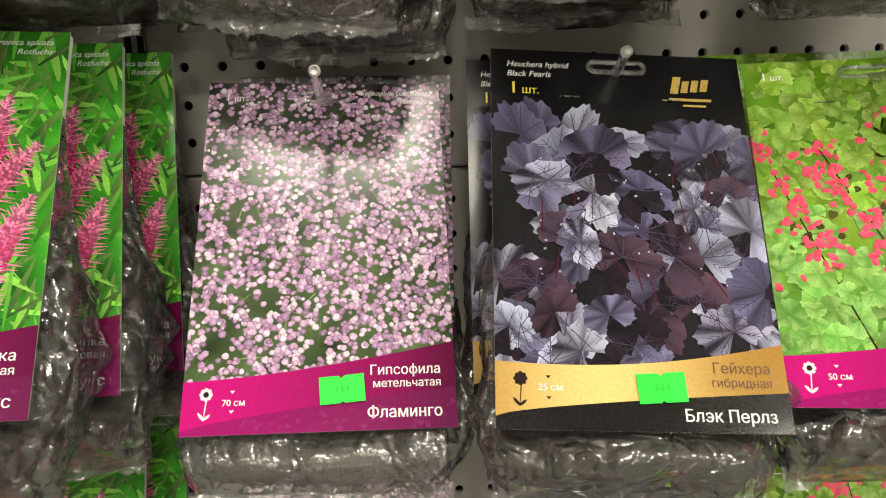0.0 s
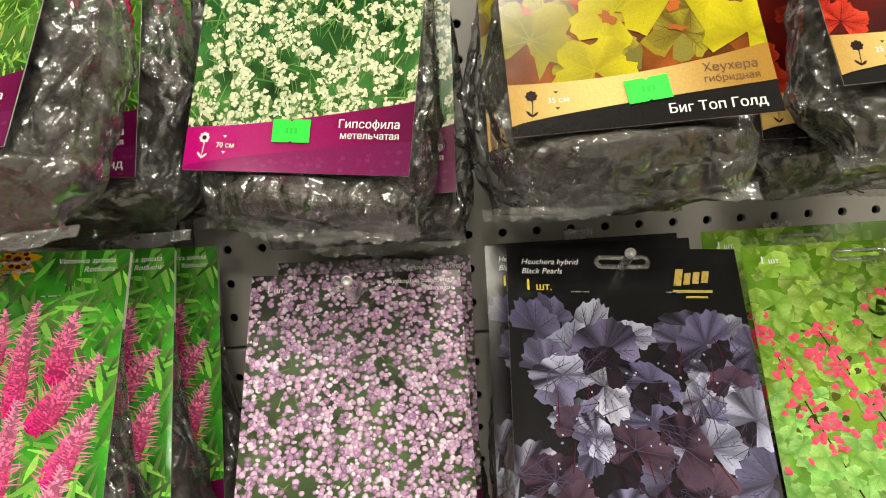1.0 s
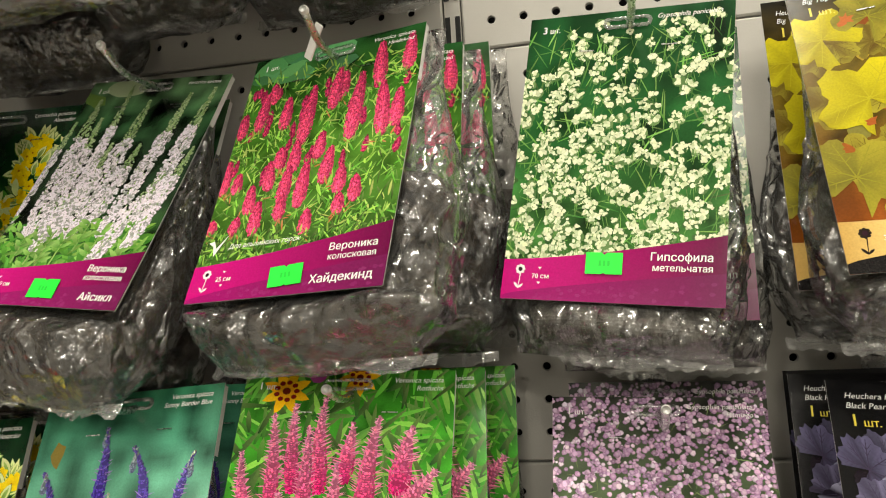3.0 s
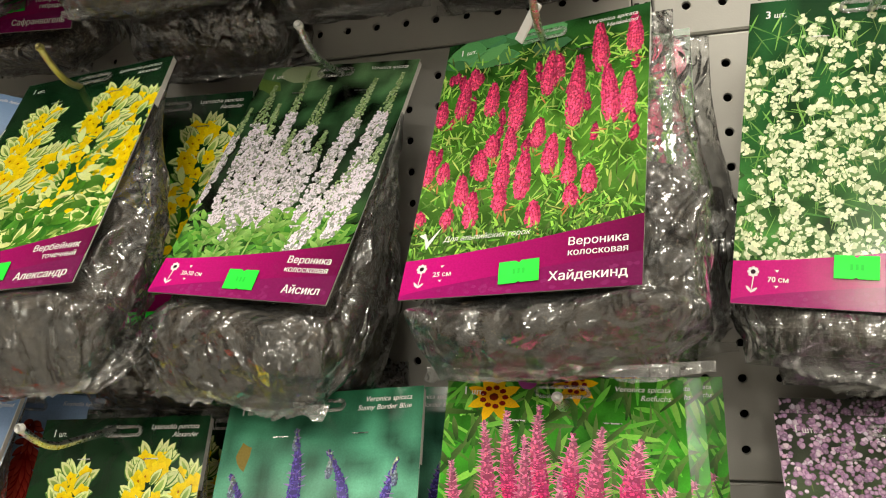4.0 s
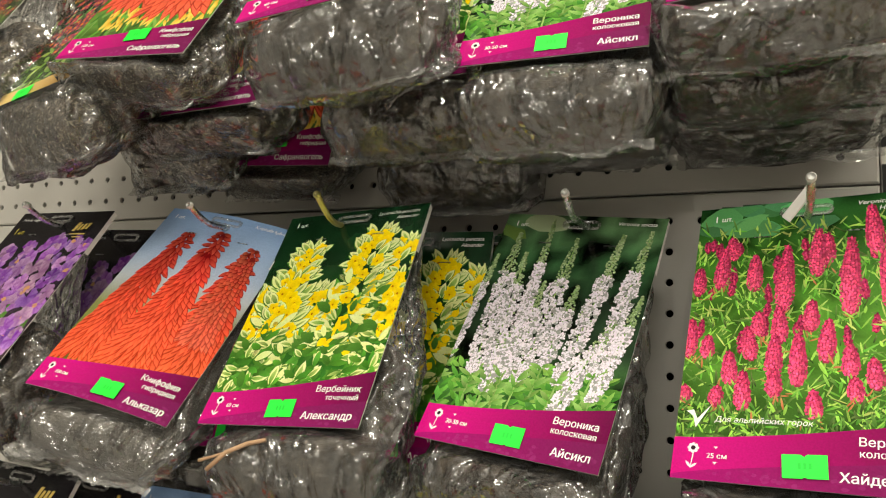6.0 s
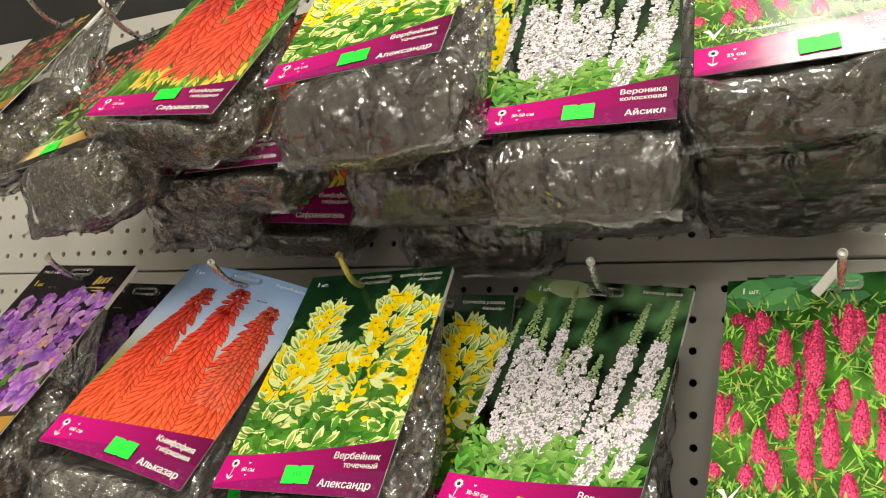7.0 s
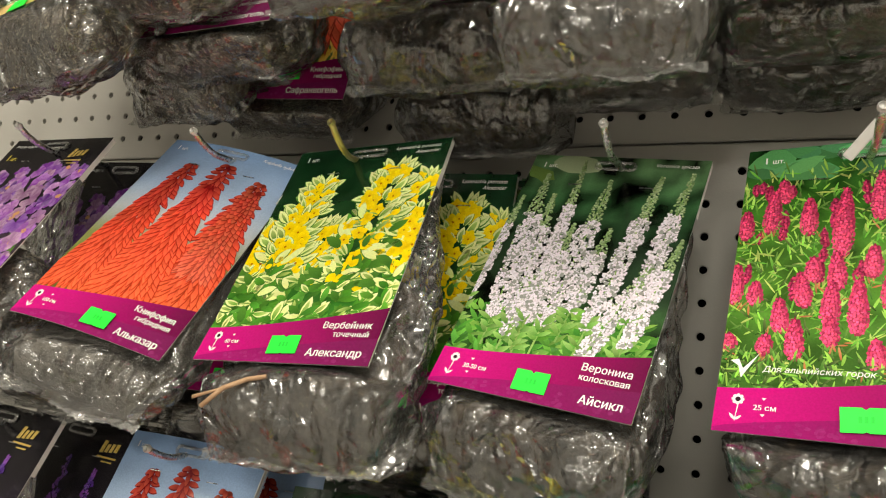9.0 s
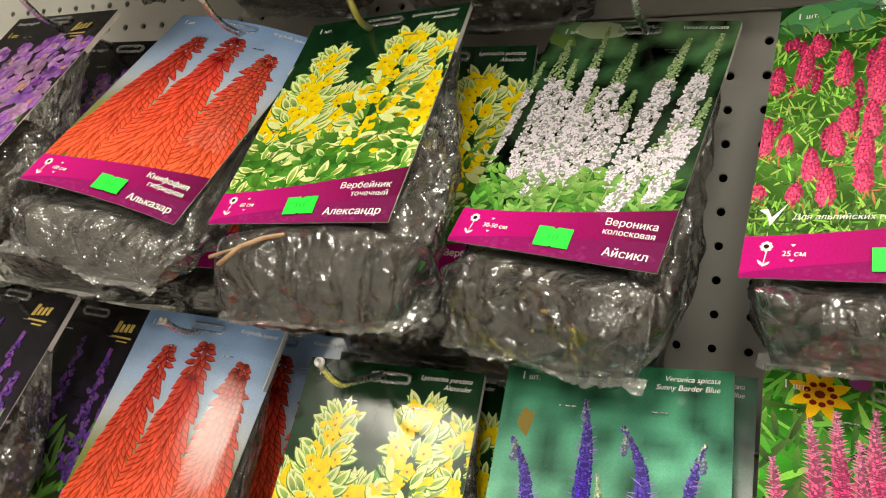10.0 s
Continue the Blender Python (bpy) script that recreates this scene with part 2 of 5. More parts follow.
for lx, ly, watts in PANELS:
    fitting = new("ceiling_light")
    fitting.location = (lx, ly, 2.98)
    tagged(fitting, "unseen square white ceiling light panel, switched on", "light", "ceiling lights")
    part("housing", box_mesh("housing", -0.27, -0.27, -0.02, 0.27, 0.27, 0.019, WHITE_PLASTIC, 0.005), fitting)
    area_lamp("panel_light", pose(lx, ly, 2.95), 0.5, 0.5, watts)

# ---- perforated back panels ----
PITCH = 0.025


def panel(x0, x1, z0, z1, cx, cz, name):
    """An enamelled steel panel with round holes on a 25 mm grid through (cx, cz), and folded edges."""
    verts, faces, rust = [], [], []
    sides, r, t = 12, 0.0031, 0.0012
    i0, i1 = math.ceil((x0 + 0.011 - cx) / PITCH), math.floor((x1 - 0.011 - cx) / PITCH)
    j0, j1 = math.ceil((z0 + 0.011 - cz) / PITCH), math.floor((z1 - 0.011 - cz) / PITCH)
    h = PITCH / 2
    corner = [(h, 0), (h, h), (0, h), (-h, h), (-h, 0), (-h, -h), (0, -h), (h, -h)]
    outer = []
    for k in range(sides):
        a = 2 * math.pi * k / sides
        m = max(abs(math.cos(a)), abs(math.sin(a)))
        outer.append((h * math.cos(a) / m, h * math.sin(a) / m))
    for i in range(i0, i1 + 1):
        for j in range(j0, j1 + 1):
            x, z, b = cx + i * PITCH, cz + j * PITCH, len(verts)
            for k in range(sides):
                a = 2 * math.pi * k / sides
                ca, sa = math.cos(a), math.sin(a)
                verts += [(x + outer[k][0], 0, z + outer[k][1]), (x + (r + 0.0004) * ca, 0, z + (r + 0.0004) * sa), (x + r * ca, 0.0005, z + r * sa), (x + r * ca, 0.004, z + r * sa)]
            for k in range(sides):
                p, q = b + 4 * k, b + 4 * ((k + 1) % sides)
                for s in range(3):
                    faces.append((p + s, p + s + 1, q + s + 1, q + s))
            # the square's corners, which the ring of twelve cuts off
            for k in (1, 4, 7, 10):
                a = 2 * math.pi * (k + 0.5) / sides
                v = len(verts)
                verts.append((x + math.copysign(h, math.cos(a)), 0, z + math.copysign(h, math.sin(a))))
                faces.append((b + 4 * k, b + 4 * ((k + 1) % sides), v))
    a0, a1 = cx + i0 * PITCH - h, cx + i1 * PITCH + h
    b0, b1 = cz + j0 * PITCH - h, cz + j1 * PITCH + h
    e = 0.0008

    def quad(p, q, s, u):
        n = len(verts)
        verts.extend((p, q, s, u))
        faces.append((n, n + 1, n + 2, n + 3))

    X0, X1, Z0, Z1 = x0 + e, x1 - e, z0 + e, z1 - e
    c = 0.0015
    quad((X0 + c, 0, Z0 + c), (X1 - c, 0, Z0 + c), (X1 - c, 0, b0), (X0 + c, 0, b0))
    quad((X0 + c, 0, b1), (X1 - c, 0, b1), (X1 - c, 0, Z1 - c), (X0 + c, 0, Z1 - c))
    quad((X0 + c, 0, b0), (a0, 0, b0), (a0, 0, b1), (X0 + c, 0, b1))
    quad((a1, 0, b0), (X1 - c, 0, b0), (X1 - c, 0, b1), (a1, 0, b1))
    rim = [(X0, Z0), (X1, Z0), (X1, Z1), (X0, Z1)]
    inner = [(X0 + c, Z0 + c), (X1 - c, Z0 + c), (X1 - c, Z1 - c), (X0 + c, Z1 - c)]
    for k in range(4):
        p, q, s, u = rim[k], rim[(k + 1) % 4], inner[(k + 1) % 4], inner[k]
        quad((p[0], c, p[1]), (q[0], c, q[1]), (s[0], 0, s[1]), (u[0], 0, u[1]))
        quad((p[0], 0.014, p[1]), (q[0], 0.014, q[1]), (q[0], c, q[1]), (p[0], c, p[1]))
    return tagged(new(name, mesh_from(name, verts, faces, BOARD)), "grey enamelled steel back panel with rows of round holes", "pegboard", "pegboard panels", "structure")


HOLE_Z, LEFT_X, LEFT_Z = 1.2, -0.164, 1.214
ROW = 0.32
for n in (-2, -1, 0, 1):
    panel(-0.024, 0.97, 1.1275 + n * ROW, 1.4475 + n * ROW, 0.0, HOLE_Z + n * ROW, "pegboard_right")
    panel(-1.18, LEFT_EDGE, 1.1415 + n * ROW, 1.4615 + n * ROW, LEFT_X, LEFT_Z + n * ROW, "pegboard_left")
# added sheet, coloured near-black so the holes look shaded
slab("panel_cavity", -1.3, 0.03, 0.3, 1.1, 0.04, 2.0, HOLLOW_SHADE, "near-black sheet standing in for the shade behind the perforated panels")


def upright(x0, x1, z0, z1):
    """A shelving post with two columns of tall slots."""
    ob = new("shelf_upright")
    tagged(ob, "grey steel shelving post with slotted face", "post", kind="structure")
    part("face", box_mesh("face", x0, 0.0015, z0, x1, 0.012, z1, BOARD, 0.0006), ob)
    # slots are not cut: near-black blocks give their inner shade by colour
    slot = box_mesh("slot", -0.002, -0.0004, -0.0135, 0.002, 0.0012, 0.0135, HOLLOW_SHADE)
    for k in range(int((z1 - z0) / 0.04)):
        for sx in (-0.0268, -0.0348):
            s = part("slot", slot, ob)
            s.location = (sx, 0.0012, z0 + 0.023 + 0.04 * k)
    return ob


upright(LEFT_EDGE + 0.0003, -0.0243, 0.52, 1.86)

# ---- printed pictures ----
CARD_W, CARD_H = 130.0, 190.0   # millimetres
INK_STEP = 3e-6
FOLDS = 10
LAYERS = 170


def mixed(a, b, t):
    return tuple(x + (y - x) * t for x, y in zip(a, b))


class Picture:
    """A printed picture of small flat shapes, drawn in millimetres from the card's upper left corner, y down."""

    def __init__(self, seed, axis=1):
        self.banded = False
        self.v, self.f, self.c, self.k, self.r, self.axis = [], [], [], 0, random.Random(seed), axis
        self.grid = np.zeros((2 * int(CARD_H) + 2, 2 * int(CARD_W) + 2), np.int32)

    @staticmethod
    def cut(ring, axis, limit, sign):
        kept = []
        for i, p in enumerate(ring):
            q = ring[i - 1]
            ip, iq = (p[axis] - limit) * sign >= 0, (q[axis] - limit) * sign >= 0
            if ip != iq:
                t = (limit - q[axis]) / (p[axis] - q[axis])
                kept.append(tuple(a + (b - a) * t for a, b in zip(q, p)))
            if ip:
                kept.append(p)
        return kept

    def level(self, pts, last=False):
        """The lowest layer of ink free above all that lies under these points."""
        xs, ys = [p[0] for p in pts], [p[1] for p in pts]
        x0, x1 = max(0, int(2 * min(xs))), min(2 * int(CARD_W) + 1, int(2 * max(xs)) + 1)
        y0, y1 = max(0, int(2 * min(ys))), min(2 * int(CARD_H) + 1, int(2 * max(ys)) + 1)
        if x1 <= x0 or y1 <= y0:
            return 1
        top = int(self.grid[y0:y1, x0:x1].max()) + 1
        if top > LAYERS and not last and not self.banded:
            top = LAYERS - self.r.randrange(70)
        self.grid[y0:y1, x0:x1] = np.maximum(self.grid[y0:y1, x0:x1], top)
        self.k = max(self.k, top)
        return top

    def poly(self, pts, cols, layer=None):
        if not isinstance(cols, list):
            cols = [cols] * len(pts)
        ring = [(*p, *c) for p, c in zip(pts, cols)]
        for axis, limit, sign in ((0, 0.0, 1), (0, CARD_W, -1), (1, 0.0, 1), (1, CARD_H, -1)):
            ring = self.cut(ring, axis, limit, sign)
            if len(ring) < 3:
                return
        z = (self.level(ring) if layer is None else layer) * INK_STEP
        # cut along the card's folds, so that each piece lies flat on it
        step = (CARD_W, CARD_H)[self.axis] / FOLDS
        low = min(p[self.axis] for p in ring)
        high = max(p[self.axis] for p in ring)
        for n in range(int(low / step + 1e-6), min(FOLDS, int(high / step - 1e-6) + 1)):
            piece = self.cut(self.cut(ring, self.axis, n * step, 1), self.axis, (n + 1) * step, -1)
            if len(piece) < 3:
                continue
            b = len(self.v)
            self.v += [(p[0] / 1000 - CARD_W / 2000, -p[1] / 1000, z) for p in piece]
            self.f.append(tuple(range(b + len(piece) - 1, b - 1, -1)))
            self.c += [p[2:5] for p in reversed(piece)]

    def tone(self, col, amount=0.25):
        k = 1 + self.r.uniform(-amount, amount)
        return tuple(max(0.0, c * k * (1 + self.r.uniform(-amount, amount) * 0.3)) for c in col)

    def wash(self, rows, x0=0, x1=CARD_W, y0=0, y1=CARD_H, n=(13, 19), spots=0.3, blotch=9.0):
        """A soft background: colours by height, with blurred blotches."""
        nx, ny = n
        off = self.r.uniform(0, 90)

        def colour(x, y):
            t = (y - y0) / (y1 - y0) * (len(rows) - 1)
            i = min(int(t), len(rows) - 2)
            c = mixed(rows[i], rows[i + 1], t - i)
            k = 1 + spots * 2.2 * noise.noise((x / blotch + off, y / blotch, 3.3))
            return tuple(max(0.0, q * k) for q in c)
        for i in range(nx):
            for j in range(ny):
                xa, xb = x0 + (x1 - x0) * i / nx, x0 + (x1 - x0) * (i + 1) / nx
                ya, yb = y0 + (y1 - y0) * j / ny, y0 + (y1 - y0) * (j + 1) / ny
                p = [(xa, ya), (xb, ya), (xb, yb), (xa, yb)]
                self.poly(p, [colour(*q) for q in p], 0)

    def dot(self, x, y, rx, ry, col, ang=0.0, n=8, edge=None, rough=0.0):
        ca, sa = math.cos(ang), math.sin(ang)
        pts = []
        for k in range(n):
            a = 2 * math.pi * k / n
            g = 1 + self.r.uniform(-rough, rough)
            px, py = rx * g * math.cos(a), ry * g * math.sin(a)
            pts.append((x + px * ca - py * sa, y + px * sa + py * ca))
        self.poly(pts, [mixed(col, edge, k / (n - 1)) for k in range(n)] if edge else col)

    def leaf(self, x, y, ang, length, width, base, tip=None, n=5, bend=0.0):
        """A pointed leaf or petal from (x, y); ang 0 points up, turning clockwise."""
        tip = tip or base
        left, right, cl, cr = [], [], [], []
        for k in range(n + 1):
            t = k / n
            a = ang + bend * t
            cx, cy = x + math.sin(a) * length * t, y - math.cos(a) * length * t
            w = width / 2 * math.sin(math.pi * min(1, 0.08 + 0.92 * t)) ** 0.8
            left.append((cx - math.cos(a) * w, cy - math.sin(a) * w))
            right.append((cx + math.cos(a) * w, cy + math.sin(a) * w))
            cl.append(mixed(base, tip, t))
            cr.append(mixed(base, tip, min(1, t + 0.15)))
        self.poly(left + right[::-1], cl + cr[::-1])

    def stalk(self, x0, y0, x1, y1, w, col):
        dx, dy = x1 - x0, y1 - y0
        d = math.hypot(dx, dy) or 1
        nx, ny = -dy / d * w / 2, dx / d * w / 2
        self.poly([(x0 - nx, y0 - ny), (x1 - nx * 0.6, y1 - ny * 0.6), (x1 + nx * 0.6, y1 + ny * 0.6), (x0 + nx, y0 + ny)], col)

    def blades(self, n, y0, y1, cols, length=(8, 22), width=(0.9, 2.2), spread=0.9, x0=-5, x1=135):
        for _ in range(n):
            c = self.tone(self.r.choice(cols), 0.35)
            self.leaf(self.r.uniform(x0, x1), self.r.uniform(y0, y1), self.r.gauss(0, spread), self.r.uniform(*length), self.r.uniform(*width), c, mixed(c, (0.5, 0.65, 0.2), 0.25))

    def spike(self, x, y, ang, length, width, base, tip, bead=1.1, power=0.8, dark=0.45):
        """A flower spike of many small beads, from its foot to its tip."""
        ux, uy = math.sin(ang), -math.cos(ang)
        self.leaf(x - ux * 2, y - uy * 2, ang, length + 3, width * 0.9, mixed(base, (0, 0, 0), dark + 0.2), mixed(tip, (0, 0, 0), dark + 0.2), 6)
        rows = max(6, int(length / (bead * 1.0)))
        for j in range(rows):
            t = j / rows
            half = width / 2 * min(1.0, 0.55 + 2.2 * t) * max(0.12, (1 - t ** 2.2)) ** power
            n = max(2, int(2 * half / (bead * 1.02)))
            for i in range(n + 1):
                s = -half + 2 * half * i / n + self.r.uniform(-0.3, 0.3) * bead
                shade = 1.25 - 0.6 * abs(s / (half + 0.1) + 0.25)
                c = tuple(q * shade for q in self.tone(mixed(base, tip, t), 0.42))
                d = t * length + self.r.uniform(-0.4, 0.4) * bead
                self.dot(x + ux * d - uy * s, y + uy * d + ux * s, bead * 0.55, bead * 0.7, c, ang, 6)

    def curved(self, x0, y0, x1, y1, bend, width, base, tip, bead=1.3, fray=0.0):
        """A bowed flower spike from its foot to its tip, of beads and, with fray, of fine threads."""
        length = math.hypot(x1 - x0, y1 - y0)
        ux, uy = (x1 - x0) / length, (y1 - y0) / length
        rows = max(8, int(length / bead))
        for j in range(rows):
            t = j / rows
            off = bend * math.sin(math.pi * t ** 1.5)
            cx, cy = x0 + (x1 - x0) * t - uy * off, y0 + (y1 - y0) * t + ux * off
            half = width / 2 * min(1.0, 0.6 + 2 * t) * max(0.14, 1 - t ** 1.7)
            n = max(2, int(2 * half / bead))
            core = mixed(mixed(base, tip, t), (0, 0, 0), 0.55)
            self.dot(cx, cy, half * 0.9, bead * 1.2, core, math.atan2(ux, -uy), 7)
            for i in range(n + 1):
                q = -half + 2 * half * i / n + self.r.uniform(-0.3, 0.3) * bead
                shade = 1.25 - 0.6 * abs(q / (half + 0.1) + 0.25)
                c = tuple(v * shade for v in self.tone(mixed(base, tip, t), 0.4))
                self.dot(cx - uy * q, cy + ux * q + self.r.uniform(-0.5, 0.5) * bead, bead * 0.6, bead * 0.75, c, 0, 6)
            if fray and self.r.random() < fray:
                for side in (-1, 1):
                    c = self.tone(mixed(mixed(base, tip, t), (0.9, 0.6, 0.75), 0.25), 0.2)
                    self.leaf(cx, cy, math.atan2(ux, -uy) + side * self.r.uniform(0.8, 1.5), half * 2.0 + 1.5, 0.7, c, c, 3)

    def torch(self, x1, top, x0, bot, wide, power=0.85, rows=26, low="#f2562c", buds=False, k=1.0):
        """A torch lily: rows of tubes that hang outwards, each row lapping the one below it."""
        for j in range(rows, -1, -1):
            t = j / rows
            cy, cx = top + (bot - top) * t, x1 + (x0 - x1) * t
            half = 2.0 + wide / 2 * t ** power
            n = 3 + int(half * 0.27 / k)
            row = [-1 + 2 * (i + 0.5) / n + self.r.uniform(-0.5, 0.5) / n for i in range(n)]
            for q in sorted(row, key=lambda v: -abs(v)):
                if t < 0.35:
                    c = mixed(srgb("#8f1622"), srgb("#d42c2c"), t / 0.35)
                else:
                    c = mixed(srgb("#e23a2a"), srgb(low), ((t - 0.35) / 0.65) ** 1.4)
                if buds and t < 0.8:
                    c = mixed(c, srgb("#8a5a3c"), 0.45 * self.r.random())
                c = self.tone(c, 0.26)
                length, w = (k * 8 + k * 13 * t ** 0.7, k * (3.9 + 1.5 * t)) if not buds else (5.4 + 7 * t ** 1.5, 3.8)
                ang = math.pi - q * (1.35 - 0.45 * t) if t > 0.12 else math.pi - q * 1.9
                px, py = cx + q * half * 0.55, cy + abs(q) * half * 0.12 + self.r.uniform(-0.6, 0.6)
                dark = mixed(c, (0.06, 0.0, 0.0), 0.6)
                self.leaf(px + 0.4, py + 0.5, ang, length * 1.03, w * 1.22, dark, dark, 4, q * 0.15)
                self.leaf(px, py, ang, length, w, mixed(c, (0.08, 0, 0), 0.55), mixed(c, (1.0, 0.22, 0.1), 0.3), 4, q * 0.15)

    def rosette(self, x, y, r, petals, col, heart, heart_r=0.3, squash=1.0, turn=None):
        turn = self.r.uniform(0, 6.28) if turn is None else turn
        for k in range(petals):
            a = turn + 2 * math.pi * k / petals
            c = self.tone(col, 0.2)
            self.leaf(x, y, a, r, r * 2.6 / petals * 1.25, mixed(c, heart, 0.3), c, 4)
        self.dot(x, y, r * heart_r, r * heart_r * squash, heart, 0, 7)

    def ruffled(self, x, y, r, ang, light, dark, vein, lobes=6, waves=0.14, squash=0.8):
        """A broad lobed leaf with a frilled rim, unevenly shaded, with branching veins."""
        n = lobes * 7
        ca, sa = math.cos(ang), math.sin(ang)
        ph, seed = self.r.uniform(0, 6), self.r.uniform(0, 50)
        fold = self.r.uniform(-1.5, 1.5)

        def place(a, g):
            px, py = g * math.sin(a), -g * math.cos(a) * squash
            return x + px * ca - py * sa, y + px * sa + py * ca
        rim, mid, shade = [], [], []
        for k in range(n + 1):
            a = -2.7 + 5.4 * k / n
            g = r * (1 - waves * (0.5 + 0.5 * math.cos(a * lobes + ph)) ** 2 + 0.04 * math.sin(a * 19 + ph) + self.r.uniform(-0.04, 0.04) - 0.1 * abs(a) / 2.7)
            rim.append(place(a, g))
            mid.append(place(a, g * 0.55))
            q = 0.5 + 0.75 * noise.noise((a * 1.6 + seed, 0.3, seed)) + 0.16 * math.sin(a * lobes + ph) + (0.25 if a > fold else -0.12)
            shade.append(min(1, max(0, q + self.r.uniform(-0.1, 0.1))))
        layer = self.level(rim)
        core = mixed(dark, light, 0.12)
        for k in range(n):
            i, j = mixed(dark, light, shade[k] * 0.75), mixed(dark, light, shade[k + 1] * 0.75)
            p, q = mixed(dark, light, shade[k]), mixed(dark, light, shade[k + 1])
            self.poly([(x, y), mid[k], mid[k + 1]], [core, i, j], layer)
            self.poly([mid[k], rim[k], rim[k + 1], mid[k + 1]], [i, p, q, j], layer)
        for k in range(3, n - 1, max(4, n // 7)):
            tx, ty = x + (rim[k][0] - x) * 0.88, y + (rim[k][1] - y) * 0.88
            self.stalk(x, y, tx, ty, r * 0.028, vein)
            for f in (0.45, 0.65):
                for d in (-2, 2):
                    e = rim[min(n, max(0, k + d))]
                    self.stalk(x + (tx - x) * f, y + (ty - y) * f, x + (e[0] - x) * (f + 0.2), y + (e[1] - y) * (f + 0.2), r * 0.015, vein)

    def strip(self, top, bottom, left, right, n=26):
        """A band between two curves of x, coloured across."""
        layer = self.level([(0, min(top(0), top(CARD_W))), (CARD_W, CARD_H)], True)
        self.banded = True
        for i in range(n):
            xa, xb = CARD_W * i / n, CARD_W * (i + 1) / n
            ca, cb = left(xa), left(xb)
            da, db = right(xa), right(xb)
            self.poly([(xa, top(xa)), (xb, top(xb)), (xb, bottom(xb)), (xa, bottom(xa))], [ca, cb, db, da], layer)

    def icon(self, x, y, col):
        """A small flower mark beside the height."""
        for k in range(8):
            a = k * math.pi / 4
            self.dot(x + 2.2 * math.cos(a), y + 2.2 * math.sin(a), 1.0, 1.0, col, 0, 7)
        self.dot(x, y, 2.1, 2.1, col, 0, 10)
        self.dot(x, y, 1.4, 1.4, (0.03, 0.01, 0.02), 0, 8)
        self.stalk(x + 0.3, y + 3, x - 0.6, y + 12, 0.6, col)
        self.leaf(x - 0.5, y + 11.5, -0.7, 4.6, 1.5, col)
        self.leaf(x - 0.5, y + 11.5, 0.9, 4, 1.4, col)
        for dy in (-1.5, 7.5):
            self.poly([(x + 11, y + dy), (x + 13.4, y + dy), (x + 12.2, y + dy + 1.4)], col)

    def magenta_band(self):
        edge = lambda x: 165.5 - 16.5 * (x / CARD_W) ** 1.5
        pink, plum = srgb("#c4127a"), srgb("#5c0d3b")
        col = lambda x: mixed(pink, plum, min(1, max(0, (x / CARD_W - 0.15) * 1.15)) ** 0.9)
        low = lambda x: mixed(srgb("#a0126c"), srgb("#6a1a4c"), x / CARD_W)
        self.strip(edge, lambda x: 190, col, col)
        self.strip(lambda x: 188 - 17 * (x / CARD_W) ** 0.75, lambda x: 190, low, low)
        for _ in range(60):
            x = self.r.uniform(20, 128)
            y = self.r.uniform(186 - 10 * x / CARD_W, 189)
            self.dot(x, y, 1.6, 1.2, mixed(low(x), srgb("#a04080"), self.r.uniform(0, 0.35)), 0, 6, rough=0.3)
        self.icon(11, 171.5, (0.8, 0.76, 0.78))

    def gold_band(self):
        self.strip(lambda x: 172, lambda x: 190, lambda x: (0.012, 0.011, 0.011), lambda x: (0.012, 0.011, 0.011))

        def gold(x):
            k = 0.62 + 0.38 * math.cos((x - 48) / 130 * 5.2)
            return mixed(srgb("#9a6d1c"), srgb("#efcf83"), max(0, k) ** 1.4)
        self.strip(lambda x: 161 + 3 * math.sin(x / 130 * 3.1) - 10 * (x / 130) ** 1.7, lambda x: 184.5 - 12 * (x / 130) ** 0.65, gold, gold)
        self.icon(11, 168.5, (0.02, 0.014, 0.01))

    def mesh(self, name):
        me = mesh_from(name, self.v, self.f, PRINT)
        ink = me.color_attributes.new("ink", "FLOAT_COLOR", "CORNER")
        flat = np.ones((len(self.c), 4), np.float32)
        flat[:, :3] = np.array(self.c, np.float32)
        ink.data.foreach_set("color", flat.ravel())
        return me


G1, G2, G3, G4 = srgb("#2f6b1c"), srgb("#4f9a2a"), srgb("#86bf45"), srgb("#153c12")


